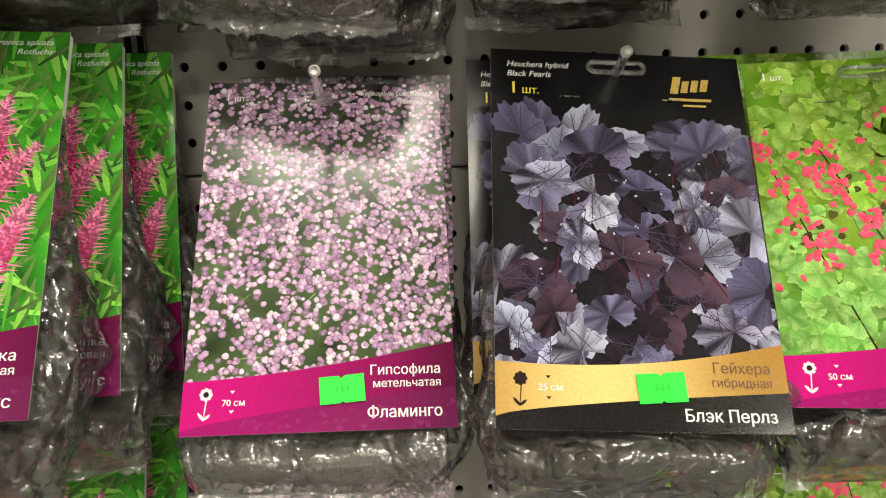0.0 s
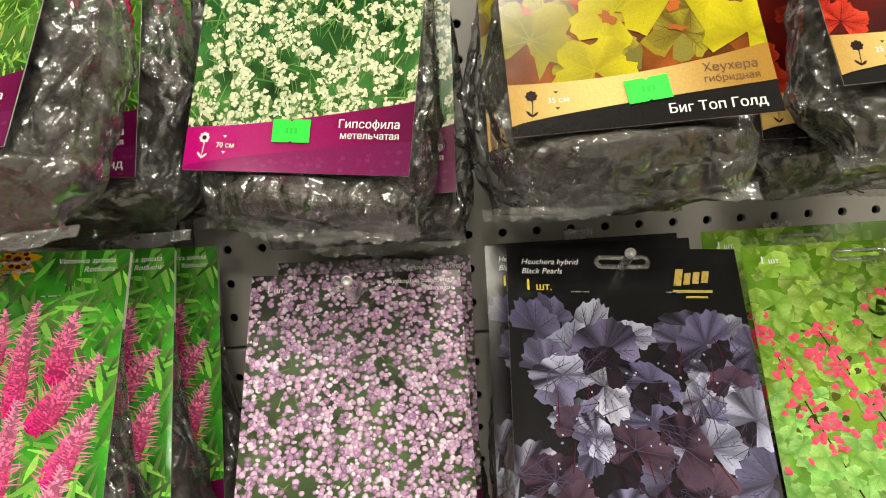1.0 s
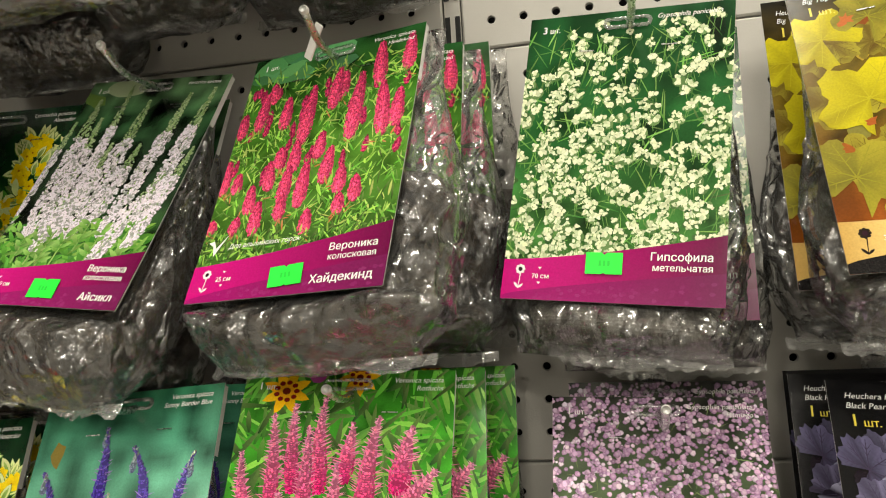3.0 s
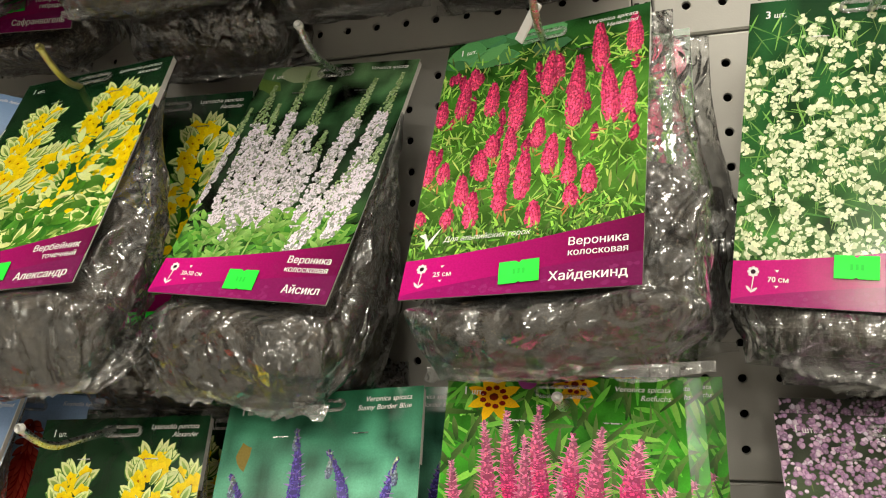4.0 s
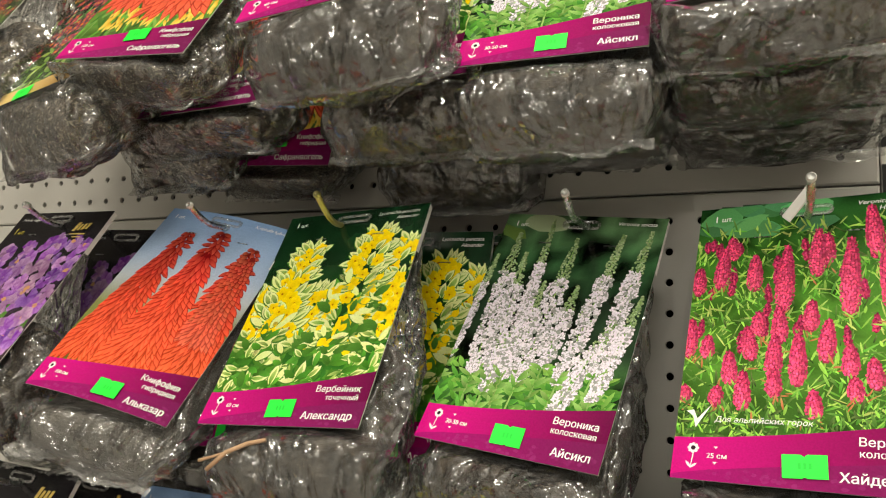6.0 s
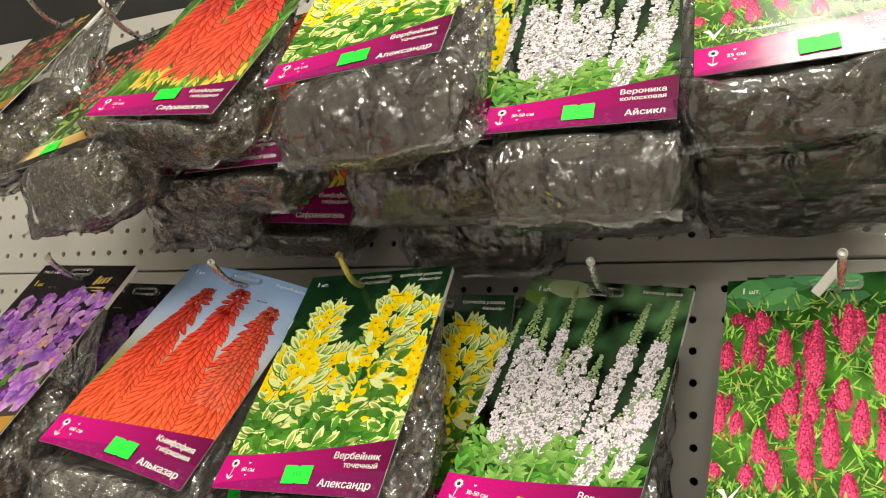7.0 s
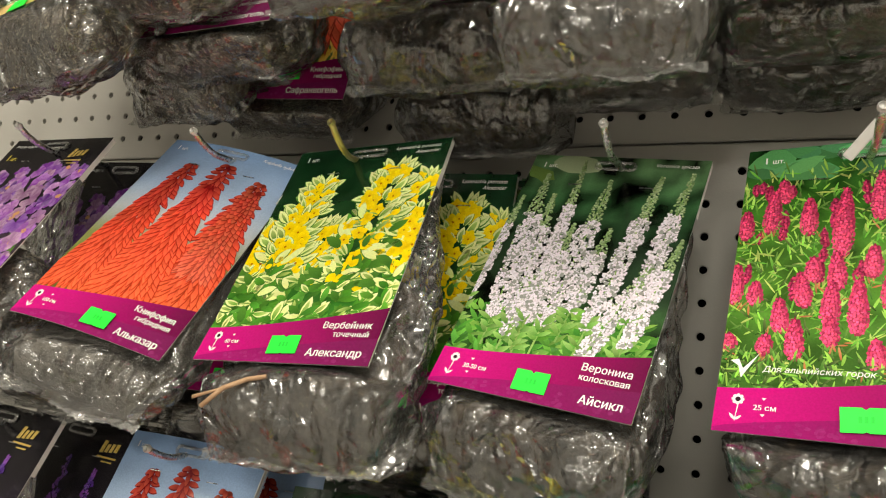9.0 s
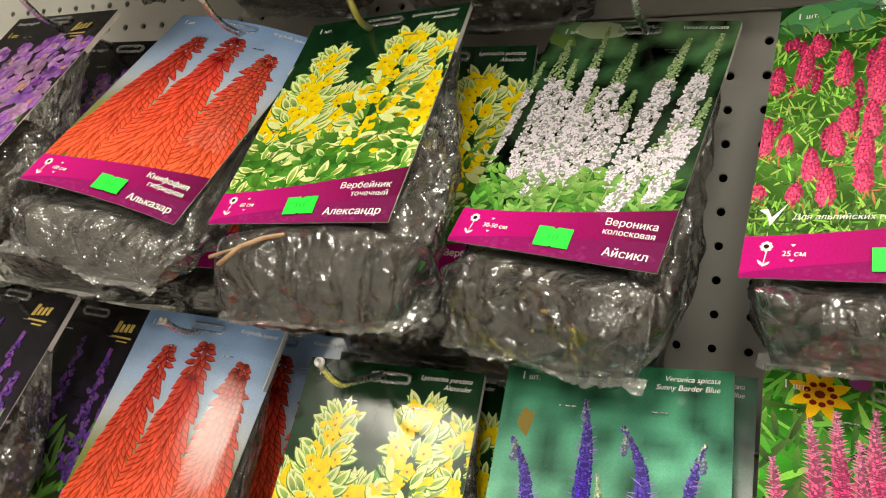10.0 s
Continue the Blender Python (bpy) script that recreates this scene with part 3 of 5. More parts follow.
def art_red_spikes(p):
    p.wash([srgb("#1d4420"), srgb("#35661f"), srgb("#4a7a26"), srgb("#3a5f22"), srgb("#2a4219")], spots=0.6)
    for _ in range(16):
        p.dot(p.r.uniform(5, 70), p.r.uniform(2, 22), p.r.uniform(7, 15), p.r.uniform(4, 8), p.tone(srgb("#4f8a55"), 0.4), p.r.uniform(-0.5, 0.5), 9, rough=0.2)
    p.blades(1300, 20, 172, [G1, G2, G2, G3, G3, G4, G1, srgb("#96bf55"), srgb("#a8b860")], (4, 12), (0.7, 1.7), 0.9)
    for _ in range(34):
        x, y = p.r.uniform(2, 128), p.r.uniform(28, 110)
        p.spike(x, y, p.r.gauss(0, 0.1), p.r.uniform(7, 13), p.r.uniform(3.5, 5), srgb("#c83a66"), srgb("#a83058"), 1.3)
    # foot and length of each large spike
    spikes = [(54, 81, 47), (89, 85, 54), (72, 57, 34), (111, 85, 43), (103, 44, 36), (77, 49, 22), (119, 80, 29), (37, 66, 26), (17, 64, 31), (24, 42, 17), (4, 68, 20), (38, 114, 22), (41, 98, 16), (53, 103, 24), (50, 126, 28), (63, 130, 33), (77, 115, 27), (89, 124, 20), (101, 131, 18), (92, 139, 14), (72, 150, 17), (51, 138, 18), (35, 146, 24), (27, 130, 21), (13, 113, 15), (2, 112, 26), (3, 141, 9), (20, 144, 12), (69, 95, 20), (122, 36, 30)]
    for x, y, length in sorted(spikes, key=lambda q: q[1]):
        p.spike(x, y, p.r.gauss(-0.03, 0.05), length, 7.4 + 0.06 * length, srgb("#f45580"), srgb("#d23c6a"), 1.3, 0.6)
        p.blades(10, y + 3, y + 9, [G2, G3, G1, srgb("#b05a40")], (4, 9), (0.7, 1.4), 0.8, x - 7, x + 7)
    p.blades(320, 146, 176, [G1, G4, G3], (4, 10), (0.8, 1.8), 1.0)
    p.poly([(5, 149), (9, 152), (11, 159), (19, 144), (11.5, 153.5), (9, 148)], (0.82, 0.82, 0.8))
    p.magenta_band()


def art_white_spikes(p):
    p.wash([srgb("#4d6a48"), srgb("#2a4a2c"), srgb("#1b2a1c"), srgb("#1f2f1e"), srgb("#335a28"), srgb("#3f6a2c")], n=(26, 38), spots=0.95, blotch=13)
    p.dot(36, 8, 19, 9, srgb("#9fae8a"), 0.1, 14, rough=0.12)
    p.dot(10, 18, 12, 6, srgb("#5f7a3a"), 0.4, 12, rough=0.2)
    for _ in range(260):
        x, y = p.r.uniform(0, 130), p.r.uniform(132, 172)
        for side in (-1, 1):
            c = p.tone(p.r.choice((srgb("#5f9a3c"), srgb("#4a8432"), srgb("#7fb050"))), 0.35)
            p.leaf(x, y, side * p.r.uniform(0.4, 1.5), p.r.uniform(7, 14), p.r.uniform(2.4, 4.4), mixed(c, (0, 0.05, 0), 0.5), c)
    # tip, foot and half width of each stem
    stems = [(42, 4, 45, 140, 4.5), (5, 39, -2, 128, 4.5), (101, 16, 86, 138, 6.5), (121, 12, 108, 130, 6), (17, 18, 22, 138, 7.5), (28, 36, 34, 134, 6.5), (66, 21, 58, 140, 7.5), (52, 60, 46, 138, 6), (78, 62, 72, 128, 6), (127, 66, 112, 146, 5), (113, 84, 88, 164, 5.5), (40, 104, 36, 150, 5)]
    for tx, ty, fx, fy, wide in stems:
        length = math.hypot(tx - fx, ty - fy)
        ux, uy = (tx - fx) / length, (ty - fy) / length
        p.stalk(fx - ux * 22, fy - uy * 22, tx, ty, 1.4, p.tone(srgb("#7fa058"), 0.2))
        for j in range(int(length * 3.4)):
            t = j / (length * 3.4)
            half = wide * (1.0 if t < 0.6 else max(0.2, 1 - (t - 0.6) * 2.1)) * min(1, 0.6 + 3 * t)
            q = p.r.uniform(-half, half)
            px, py = fx + ux * t * length - uy * q, fy + uy * t * length + ux * q
            if t > 0.7 or p.r.random() < 0.1:
                c = p.tone(mixed(srgb("#b4c69a"), srgb("#7f9c60"), p.r.random()), 0.2)
                p.dot(px, py, 1.0, 0.9, mixed(c, (0, 0.04, 0), 0.4), 0, 6)
                p.dot(px - 0.15, py - 0.2, 0.7, 0.6, c, 0, 6)
            else:
                c = p.tone(srgb("#ece4ee"), 0.1)
                p.dot(px + 0.2, py + 0.4, 1.7, 1.5, mixed(c, srgb("#5f6a58"), 0.75), 0, 6)
                for k in range(4):
                    p.leaf(px, py, k * 1.57 + p.r.uniform(0, 1.5), p.r.uniform(1.6, 2.5), 1.5, mixed(c, srgb("#9a86a8"), 0.35), c, 3)
        for _ in range(9):
            d = p.r.uniform(-20, 4)
            c = p.tone(srgb("#6aa443"), 0.3)
            p.leaf(fx + ux * d, fy + uy * d, p.r.choice((-1, 1)) * p.r.uniform(0.5, 1.3), p.r.uniform(7, 13), 3.2, mixed(c, (0, 0.04, 0), 0.4), mixed(c, (0.6, 0.7, 0.3), 0.3))
    p.magenta_band()


def art_yellow_plumes(p):
    p.wash([srgb("#0f2c18"), srgb("#12351a"), srgb("#22491e"), srgb("#2f6a20"), srgb("#356f22")], spots=0.4)

    def variegated(x, y, a, length, wide=0.4):
        c = p.tone(srgb("#dfe88e"), 0.14)
        bend = p.r.uniform(-0.3, 0.3)
        p.leaf(x, y + 0.5, a, length * 1.04, length * wide * 1.2, srgb("#3a6a22"), srgb("#568a30"), 5, bend)
        p.leaf(x, y, a, length, length * wide, c, mixed(c, (0.9, 0.95, 0.6), 0.4), 5, bend)
        g = p.tone(srgb("#5c9c2c"), 0.3)
        p.leaf(x, y, a, length * 0.8, length * wide * p.r.uniform(0.3, 0.65), mixed(g, (0, 0.05, 0), 0.3), mixed(g, c, 0.5), 4, bend)

    def bloom(x, y, r):
        turn = p.r.uniform(0, 1.2)
        for k in range(5):
            c = p.tone(srgb("#ffe20a"), 0.08)
            p.leaf(x, y, turn + k * 1.257, r, r * 0.85, mixed(c, srgb("#d8a400"), 0.4), c, 4)
        p.dot(x, y, r * 0.14, r * 0.14, srgb("#b06a00"), 0, 6)
    for _ in range(190):
        g = p.tone(srgb("#5a9a34"), 0.4)
        p.leaf(p.r.uniform(-4, 134), p.r.uniform(76, 176), p.r.uniform(-2, 2), p.r.uniform(9, 17), p.r.uniform(4, 7), mixed(g, (0, 0.03, 0), 0.5), g)
    for x, top, lean in ((122, 24, 4), (8, 64, -6), (58, 66, 0), (36, 24, -10), (93, 12, -4)):
        for k in range(8):
            variegated(x + p.r.uniform(-3, 3), top + 18 + p.r.uniform(0, 5), p.r.gauss(0.08, 0.4), p.r.uniform(14, 20), 0.3)
        y, level = top + 16, 0
        while y < 132:
            t = (y - top) / 115
            half = 7 + 19 * min(1, t * 1.4)
            cx = x + lean * t
            for side in (-1, 1, -1, 1, -1, 1):
                variegated(cx + side * half * p.r.uniform(0.1, 0.75), y + p.r.uniform(-2, 4), side * p.r.uniform(0.5, 1.45), p.r.uniform(11, 17))
            if y < 118:
                for _ in range(3):
                    bloom(cx + p.r.uniform(-0.8, 0.8) * half, y + p.r.uniform(-4, 4), p.r.uniform(5, 8))
            if level % 2:
                variegated(cx + p.r.uniform(-4, 4), y + 8, p.r.gauss(0, 0.5), p.r.uniform(10, 15), 0.45)
            y += 7
            level += 1
    for _ in range(120):
        x, y = p.r.uniform(0, 130), p.r.uniform(118, 178)
        for _q in range(2):
            g = p.tone(srgb("#569a30"), 0.4)
            p.leaf(x, y, p.r.uniform(-2.2, 2.2), p.r.uniform(8, 15), 5, mixed(g, (0, 0.02, 0), 0.5), g)
        variegated(x, y, p.r.uniform(-1.8, 1.8), p.r.uniform(10, 17))
    for x, y in ((80, 122), (90, 114), (68, 126), (28, 108), (44, 112), (14, 112), (100, 128)):
        bloom(x, y, p.r.uniform(7, 10))
    p.magenta_band()


def art_torches(p):
    p.wash([srgb("#7f9fcc"), srgb("#8fa8cc"), srgb("#9db2d0"), srgb("#b3b9bf"), srgb("#8a8f55"), srgb("#6d7a35"), srgb("#5d5a25"), srgb("#5d5a20")], spots=0.12, blotch=30)
    p.blades(60, 130, 175, [srgb("#5f6a2a"), srgb("#8f7a30"), G1], (15, 30), (1.2, 2.5), 0.5)
    for _ in range(40):
        p.leaf(p.r.uniform(30, 128), p.r.uniform(146, 166), p.r.uniform(2.4, 3.9), p.r.uniform(6, 12), 2.2, srgb("#c8982a"), srgb("#f0cf70"))
    p.torch(38, 26, 22, 146, 54, 1.0)
    p.torch(104, 40, 112, 146, 52, 0.6, 20, "#f46030")
    p.torch(105, 30, 108, 118, 30, 0.4, 24, "#e0604a", True)
    p.torch(70, 20, 68, 144, 56, 1.0)
    p.magenta_band()


def art_white_cloud(p):
    p.wash([srgb("#16401f"), srgb("#1c4a22"), srgb("#235426"), srgb("#3a6c30"), srgb("#3f6f2d")], spots=0.7, blotch=18)
    p.blades(240, 20, 170, [srgb("#4f8f3a"), srgb("#2a6a2c"), srgb("#6fa84f"), srgb("#16401f")], (12, 30), (0.5, 1.2), 0.8)
    for _ in range(880):
        x, y = p.r.uniform(-2, 132), 6 + 164 * p.r.random() ** 0.85
        if y < 36 and (x < 25 or p.r.random() < 0.5) or noise.noise((x / 15, y / 15, 7.7)) < -0.3:
            continue
        k = p.r.uniform(1.0, 1.9)
        p.stalk(x, y, x + p.r.uniform(-3, 3), y + p.r.uniform(5, 11), 0.45, p.tone(srgb("#6f9a50"), 0.3))
        p.dot(x + 0.3, y + 0.6, 2.2 * k, 1.9 * k, mixed(srgb("#6f8f58"), srgb("#2a5026"), p.r.random()), 0, 9, rough=0.2)
        for _q in range(8):
            c = p.tone(srgb("#e2e8c4"), 0.12)
            p.dot(x + p.r.gauss(0, 0.95) * k, y + p.r.gauss(0, 0.85) * k, 0.95 * k, 0.75 * k, mixed(c, srgb("#8fa572"), p.r.choice((0, 0, 0.2, 0.5))), p.r.uniform(0, 3), 6, rough=0.3)
    p.magenta_band()


def art_pink_cloud(p):
    p.wash([srgb("#3d3f38"), srgb("#43503a"), srgb("#4a5a3a"), srgb("#465838"), srgb("#50643c")], spots=0.6, blotch=11)
    p.blades(170, 10, 165, [srgb("#566b45"), srgb("#3d4a35"), srgb("#70805a")], (5, 13), (0.5, 0.9), 1.2)
    for j in range(4000):
        x, y = p.r.uniform(-1, 131), p.r.uniform(1, 168)
        if noise.noise((x / 13, y / 13, 2.2)) < -0.3 - 0.003 * (x - 40) and p.r.random() < 0.8:
            continue
        r = p.r.uniform(0.9, 2.15)
        c = p.tone(p.r.choice((srgb("#c8a2c4"), srgb("#d6b4d2"), srgb("#b48cb2"), srgb("#e4d2e2"), srgb("#9a7c98"))), 0.14)
        p.dot(x, y, r, r * p.r.uniform(0.75, 1), mixed(c, srgb("#6d4a70"), 0.45), 0, 8, rough=0.15)
        p.dot(x + 0.1, y - 0.1, r * 0.8, r * 0.68, c, p.r.uniform(0, 3), 7, rough=0.2)
        p.dot(x, y, r * 0.3, r * 0.28, mixed(c, (0.85, 0.75, 0.85), 0.25), 0, 5)
    p.magenta_band()


def art_black_leaves(p):
    p.wash([(0.008, 0.008, 0.009)] * 3 + [(0.014, 0.012, 0.016)] * 2, spots=0.3)
    items = [(p.r.uniform(0, 130), 50 + 118 * (j / 62) + p.r.uniform(-7, 7)) for j in range(62)] + [(24, 44), (42, 50), (64, 52), (98, 48), (114, 52)]
    for x, y in sorted(items, key=lambda q: q[1]):
        r = p.r.uniform(13, 23)
        kind = p.r.random()
        light = srgb("#b9bad6") if kind < 0.35 else srgb("#7b769c") if kind < 0.75 else srgb("#5d4657")
        p.ruffled(x, y, r, p.r.uniform(-1.3, 1.3), p.tone(light, 0.15), srgb("#26222f") if kind < 0.8 else srgb("#17101a"), srgb("#443c54"), p.r.choice((6, 7, 8)), 0.11, p.r.uniform(0.5, 0.85))
        if p.r.random() < 0.35:
            p.ruffled(x + p.r.uniform(-12, 12), y + 8, r * 0.7, p.r.uniform(-2, 2), srgb("#2a222c"), (0.008, 0.006, 0.009), (0.02, 0.012, 0.02), 5, 0.15, 0.7)
    for _ in range(60):
        x, y = p.r.uniform(20, 110), p.r.uniform(60, 130)
        p.dot(x, y, p.r.uniform(0.4, 0.9), p.r.uniform(0.3, 0.7), p.tone(srgb("#a9abc0"), 0.3), p.r.uniform(0, 3), 6)
    for _ in range(14):
        x, y = p.r.uniform(20, 120), p.r.uniform(60, 140)
        p.stalk(x, y, x + p.r.uniform(-9, 9), y - p.r.uniform(8, 22), 0.7, srgb("#4a1626"))
    p.gold_band()


def art_coral_bells(p):
    p.wash([srgb("#5f8a1c"), srgb("#5a8a26"), srgb("#7a9a30"), srgb("#67a03c"), srgb("#5fa040")], spots=0.5, blotch=15)
    for _ in range(300):
        x, y = p.r.uniform(-5, 135), p.r.uniform(0, 162)
        c = p.tone(srgb("#8fbf3a") if y < 90 else srgb("#86c45a"), 0.35)
        p.ruffled(x, y, p.r.uniform(5, 11), p.r.uniform(-3, 3), mixed(c, (0.75, 0.85, 0.4), 0.25), mixed(c, (0.02, 0.08, 0.0), 0.55), mixed(c, (0, 0.1, 0), 0.4), 4, 0.1)
    for _ in range(30):
        p.dot(p.r.uniform(10, 120), p.r.uniform(50, 120), p.r.uniform(1, 3.5), p.r.uniform(1, 2.5), p.tone(srgb("#4a4a22"), 0.4), p.r.uniform(0, 3), 8, rough=0.3)
    for x, y, a, length in ((45, 168, -0.35, 130), (80, 160, -0.42, 120), (100, 165, -0.12, 140), (62, 150, 0.1, 120), (118, 160, 0.05, 130)):
        ux, uy = math.sin(a), -math.cos(a)
        p.stalk(x, y, x + ux * length, y + uy * length, 1.0, srgb("#3a2418"))
        for j in range(90):
            d = length * (0.35 + 0.65 * p.r.random())
            s = p.r.gauss(0, 6.5)
            c = p.tone(srgb("#e8385a"), 0.22)
            p.dot(x + ux * d - uy * s, y + uy * d + ux * s, p.r.uniform(1.6, 3.2), p.r.uniform(1.3, 2.2), c, p.r.uniform(0, 3), 7, rough=0.3, edge=mixed(c, (0.8, 0.4, 0.5), 0.3))
    p.magenta_band()


def art_yellow_leaves(p):
    p.wash([(0.012, 0.012, 0.01), srgb("#5a4a12"), srgb("#6d5a18"), srgb("#7a4416"), srgb("#8a4418")], spots=0.6, blotch=13)
    for _ in range(60):
        p.dot(p.r.uniform(0, 130), p.r.uniform(20, 160), p.r.uniform(4, 10), p.r.uniform(3, 8), p.tone(p.r.choice((srgb("#8a4a1c"), srgb("#6a3a1c"), srgb("#a8902a"), srgb("#7d7a34"))), 0.3), p.r.uniform(0, 3), 9, rough=0.3)
    for _ in range(26):
        p.ruffled(p.r.uniform(0, 130), p.r.uniform(30, 160), p.r.uniform(12, 22), p.r.uniform(-3, 3), srgb("#a39a30"), srgb("#5f4a1c"), srgb("#6a5a1c"), 5, 0.25, 0.8)
    for x, y, r, a in ((14, 44, 24, -0.8), (40, 32, 22, 0.5), (112, 34, 26, -0.4), (30, 88, 30, -0.4), (70, 54, 27, 0.3), (104, 70, 28, 0.9), (124, 96, 22, -0.3), (14, 136, 28, 0.4), (58, 124, 26, -0.9), (92, 114, 40, 0.15), (122, 144, 26, 0.6), (44, 158, 24, -0.3)):
        deep = p.r.random() < 0.2
        p.ruffled(x, y, r * 1.02, a, srgb("#a39a30") if deep else p.tone(srgb("#cec31c"), 0.06), srgb("#6a6426") if deep else srgb("#9a9018"), srgb("#8f8a2a") if deep else srgb("#b4aa20"), 5, 0.3, 0.9)
    for _ in range(14):
        p.dot(p.r.uniform(0, 130), p.r.uniform(30, 150), p.r.uniform(3, 6), p.r.uniform(2, 4), p.tone(srgb("#b0602a"), 0.3), p.r.uniform(0, 3), 14, rough=0.5)
    p.gold_band()


def art_red_blooms(p):
    p.wash([(0.012, 0.01, 0.01), srgb("#6a1510"), srgb("#7a1a12"), srgb("#50100c"), srgb("#401010")], spots=0.5)
    for j in range(44):
        x, y = p.r.uniform(0, 130), 26 + 130 * j / 44
        p.ruffled(x, y, p.r.uniform(10, 17), p.r.uniform(-2, 2), p.tone(srgb("#e8482a"), 0.2), srgb("#8f1a14"), srgb("#5a100c"), 6, 0.15, 0.8)
        if j % 3 == 0:
            p.dot(x, y, 3, 2.4, (0.012, 0.008, 0.008), 0, 8, rough=0.3)
    p.gold_band()


def art_pink_spikes(p):
    p.wash([srgb("#2d6a1e"), srgb("#3f9a26"), srgb("#3a9024"), srgb("#2f7a22"), srgb("#4a8f30")], spots=0.6)
    p.blades(520, 8, 172, [srgb("#4fae2e"), srgb("#2d7a20"), srgb("#7fcf4a"), srgb("#14481a"), srgb("#1d5a1c")], (14, 34), (1.6, 4.0), 0.9)
    p.banded = True
    for x, y, r in ((72, 4, 13), (27, 13, 16)):
        p.rosette(x, y, r, 8, srgb("#f2bc14"), srgb("#e8a818"), 0.36)
        for k in range(9):
            p.dot(x + 0.4 * r * math.cos(k * 0.7), y + 0.36 * r * math.sin(k * 0.7), r * 0.12, r * 0.1, srgb("#7a1c14"), 0, 7)
        p.dot(x, y, r * 0.17, r * 0.15, srgb("#6a2410"), 0, 8)
    p.dot(46, 4, 6, 4, srgb("#a04a90"), 0, 9, rough=0.2)
    p.banded = False
    # foot and tip of each spike
    spikes = [(39, 84, 35, 30, 8), (55, 84, 53, 26, 9), (29, 104, 22, 36, 9), (68, 78, 71, 42, 10), (15, 106, 6, 60, 7), (48, 108, 45, 44, 9), (81, 100, 87, 38, 11), (100, 84, 107, 44, 13), (62, 126, 64, 66, 11), (34, 136, 32, 84, 11), (92, 108, 122, 70, 15), (104, 136, 122, 96, 14), (78, 146, 84, 92, 13), (12, 150, 8, 98, 11), (52, 156, 54, 106, 12), (30, 168, 26, 122, 12), (96, 168, 110, 126, 14), (70, 172, 74, 128, 12)]
    for x, y, tx, ty, w in spikes:
        p.curved(x, y - 9, tx, ty - 9, p.r.uniform(-2, 2), w, srgb("#f2127f"), srgb("#ec94b4"), 1.35, 0.8)
    p.blades(110, 158, 178, [srgb("#4fae2e"), srgb("#7fcf4a"), srgb("#2d7a20")], (8, 20), (1.2, 2.6), 1.0)
    p.magenta_band()


def art_blue_spikes(p):
    p.wash([srgb("#2d6a4c"), srgb("#4a8a70"), srgb("#5f9a80"), srgb("#3f7a5a"), srgb("#2a5a38"), srgb("#2a5a2c")], n=(26, 38), spots=0.5, blotch=15)
    p.dot(16, 38, 5, 8, srgb("#8a7a3a"), 0, 10, rough=0.2)
    for _ in range(80):
        c = p.tone(srgb("#4f9a48"), 0.35)
        p.leaf(p.r.uniform(0, 130), p.r.uniform(128, 172), p.r.uniform(-1.4, 1.4), p.r.uniform(10, 22), p.r.uniform(4, 7), mixed(c, (0, 0.05, 0.02), 0.4), c)
    for x, y, tx, ty, bend, w in ((64, 100, 61, 64, 1, 6), (54, 108, 34, 86, 3, 6), (98, 112, 76, 92, 4, 6)):
        p.curved(x, y, tx, ty, bend, w, srgb("#8ab88c"), srgb("#c4d8b4"), 1.2)
    for x, y, tx, ty, bend, w in ((54, 88, 50, 22, 2, 9), (27, 116, 9, 48, 6, 10), (84, 116, 72, 36, 9, 11), (108, 120, 117, 42, -4, 10)):
        p.stalk(x, 170, x, y - 4, 1.5, srgb("#6f9a60"))
        p.curved(x, y, tx, ty, bend, w, srgb("#4a1fc0"), srgb("#6a5fb0"), 1.3, 0.25)
        p.curved(x + (tx - x) * 0.8, y + (ty - y) * 0.8, tx, ty, bend * 0.3, w * 0.45, srgb("#7a86b0"), srgb("#b4c8a4"), 1.0)
    p.magenta_band()


def art_lilac_blooms(p):
    p.wash([(0.01, 0.009, 0.011), (0.012, 0.01, 0.014), srgb("#3a2a3f"), srgb("#4a3a40"), srgb("#3f4a2a")], spots=0.4)
    for _ in range(20):
        c = p.tone(srgb("#5f8a3a"), 0.3)
        p.leaf(p.r.uniform(0, 130), p.r.uniform(110, 165), p.r.uniform(-1, 1), p.r.uniform(18, 34), 7, c, mixed(c, (0, 0.05, 0), 0.4))
    for j in range(120):
        x, y = p.r.uniform(2, 128), 34 + 118 * j / 120
        c = p.tone(p.r.choice((srgb("#9a3fc4"), srgb("#b25ad2"), srgb("#cf8edc"), srgb("#7a34b0"), srgb("#c08ab8"))), 0.2)
        p.ruffled(x, y, p.r.uniform(8, 13), p.r.uniform(-3, 3), mixed(c, (0.85, 0.75, 0.85), 0.25), mixed(c, (0.05, 0.0, 0.1), 0.5), mixed(c, (0.1, 0, 0.12), 0.5), 6, 0.14, 0.85)
        if j % 4 == 0:
            p.dot(x, y, 3, 2.4, srgb("#d9a070"), 0, 8, rough=0.3)
    p.gold_band()


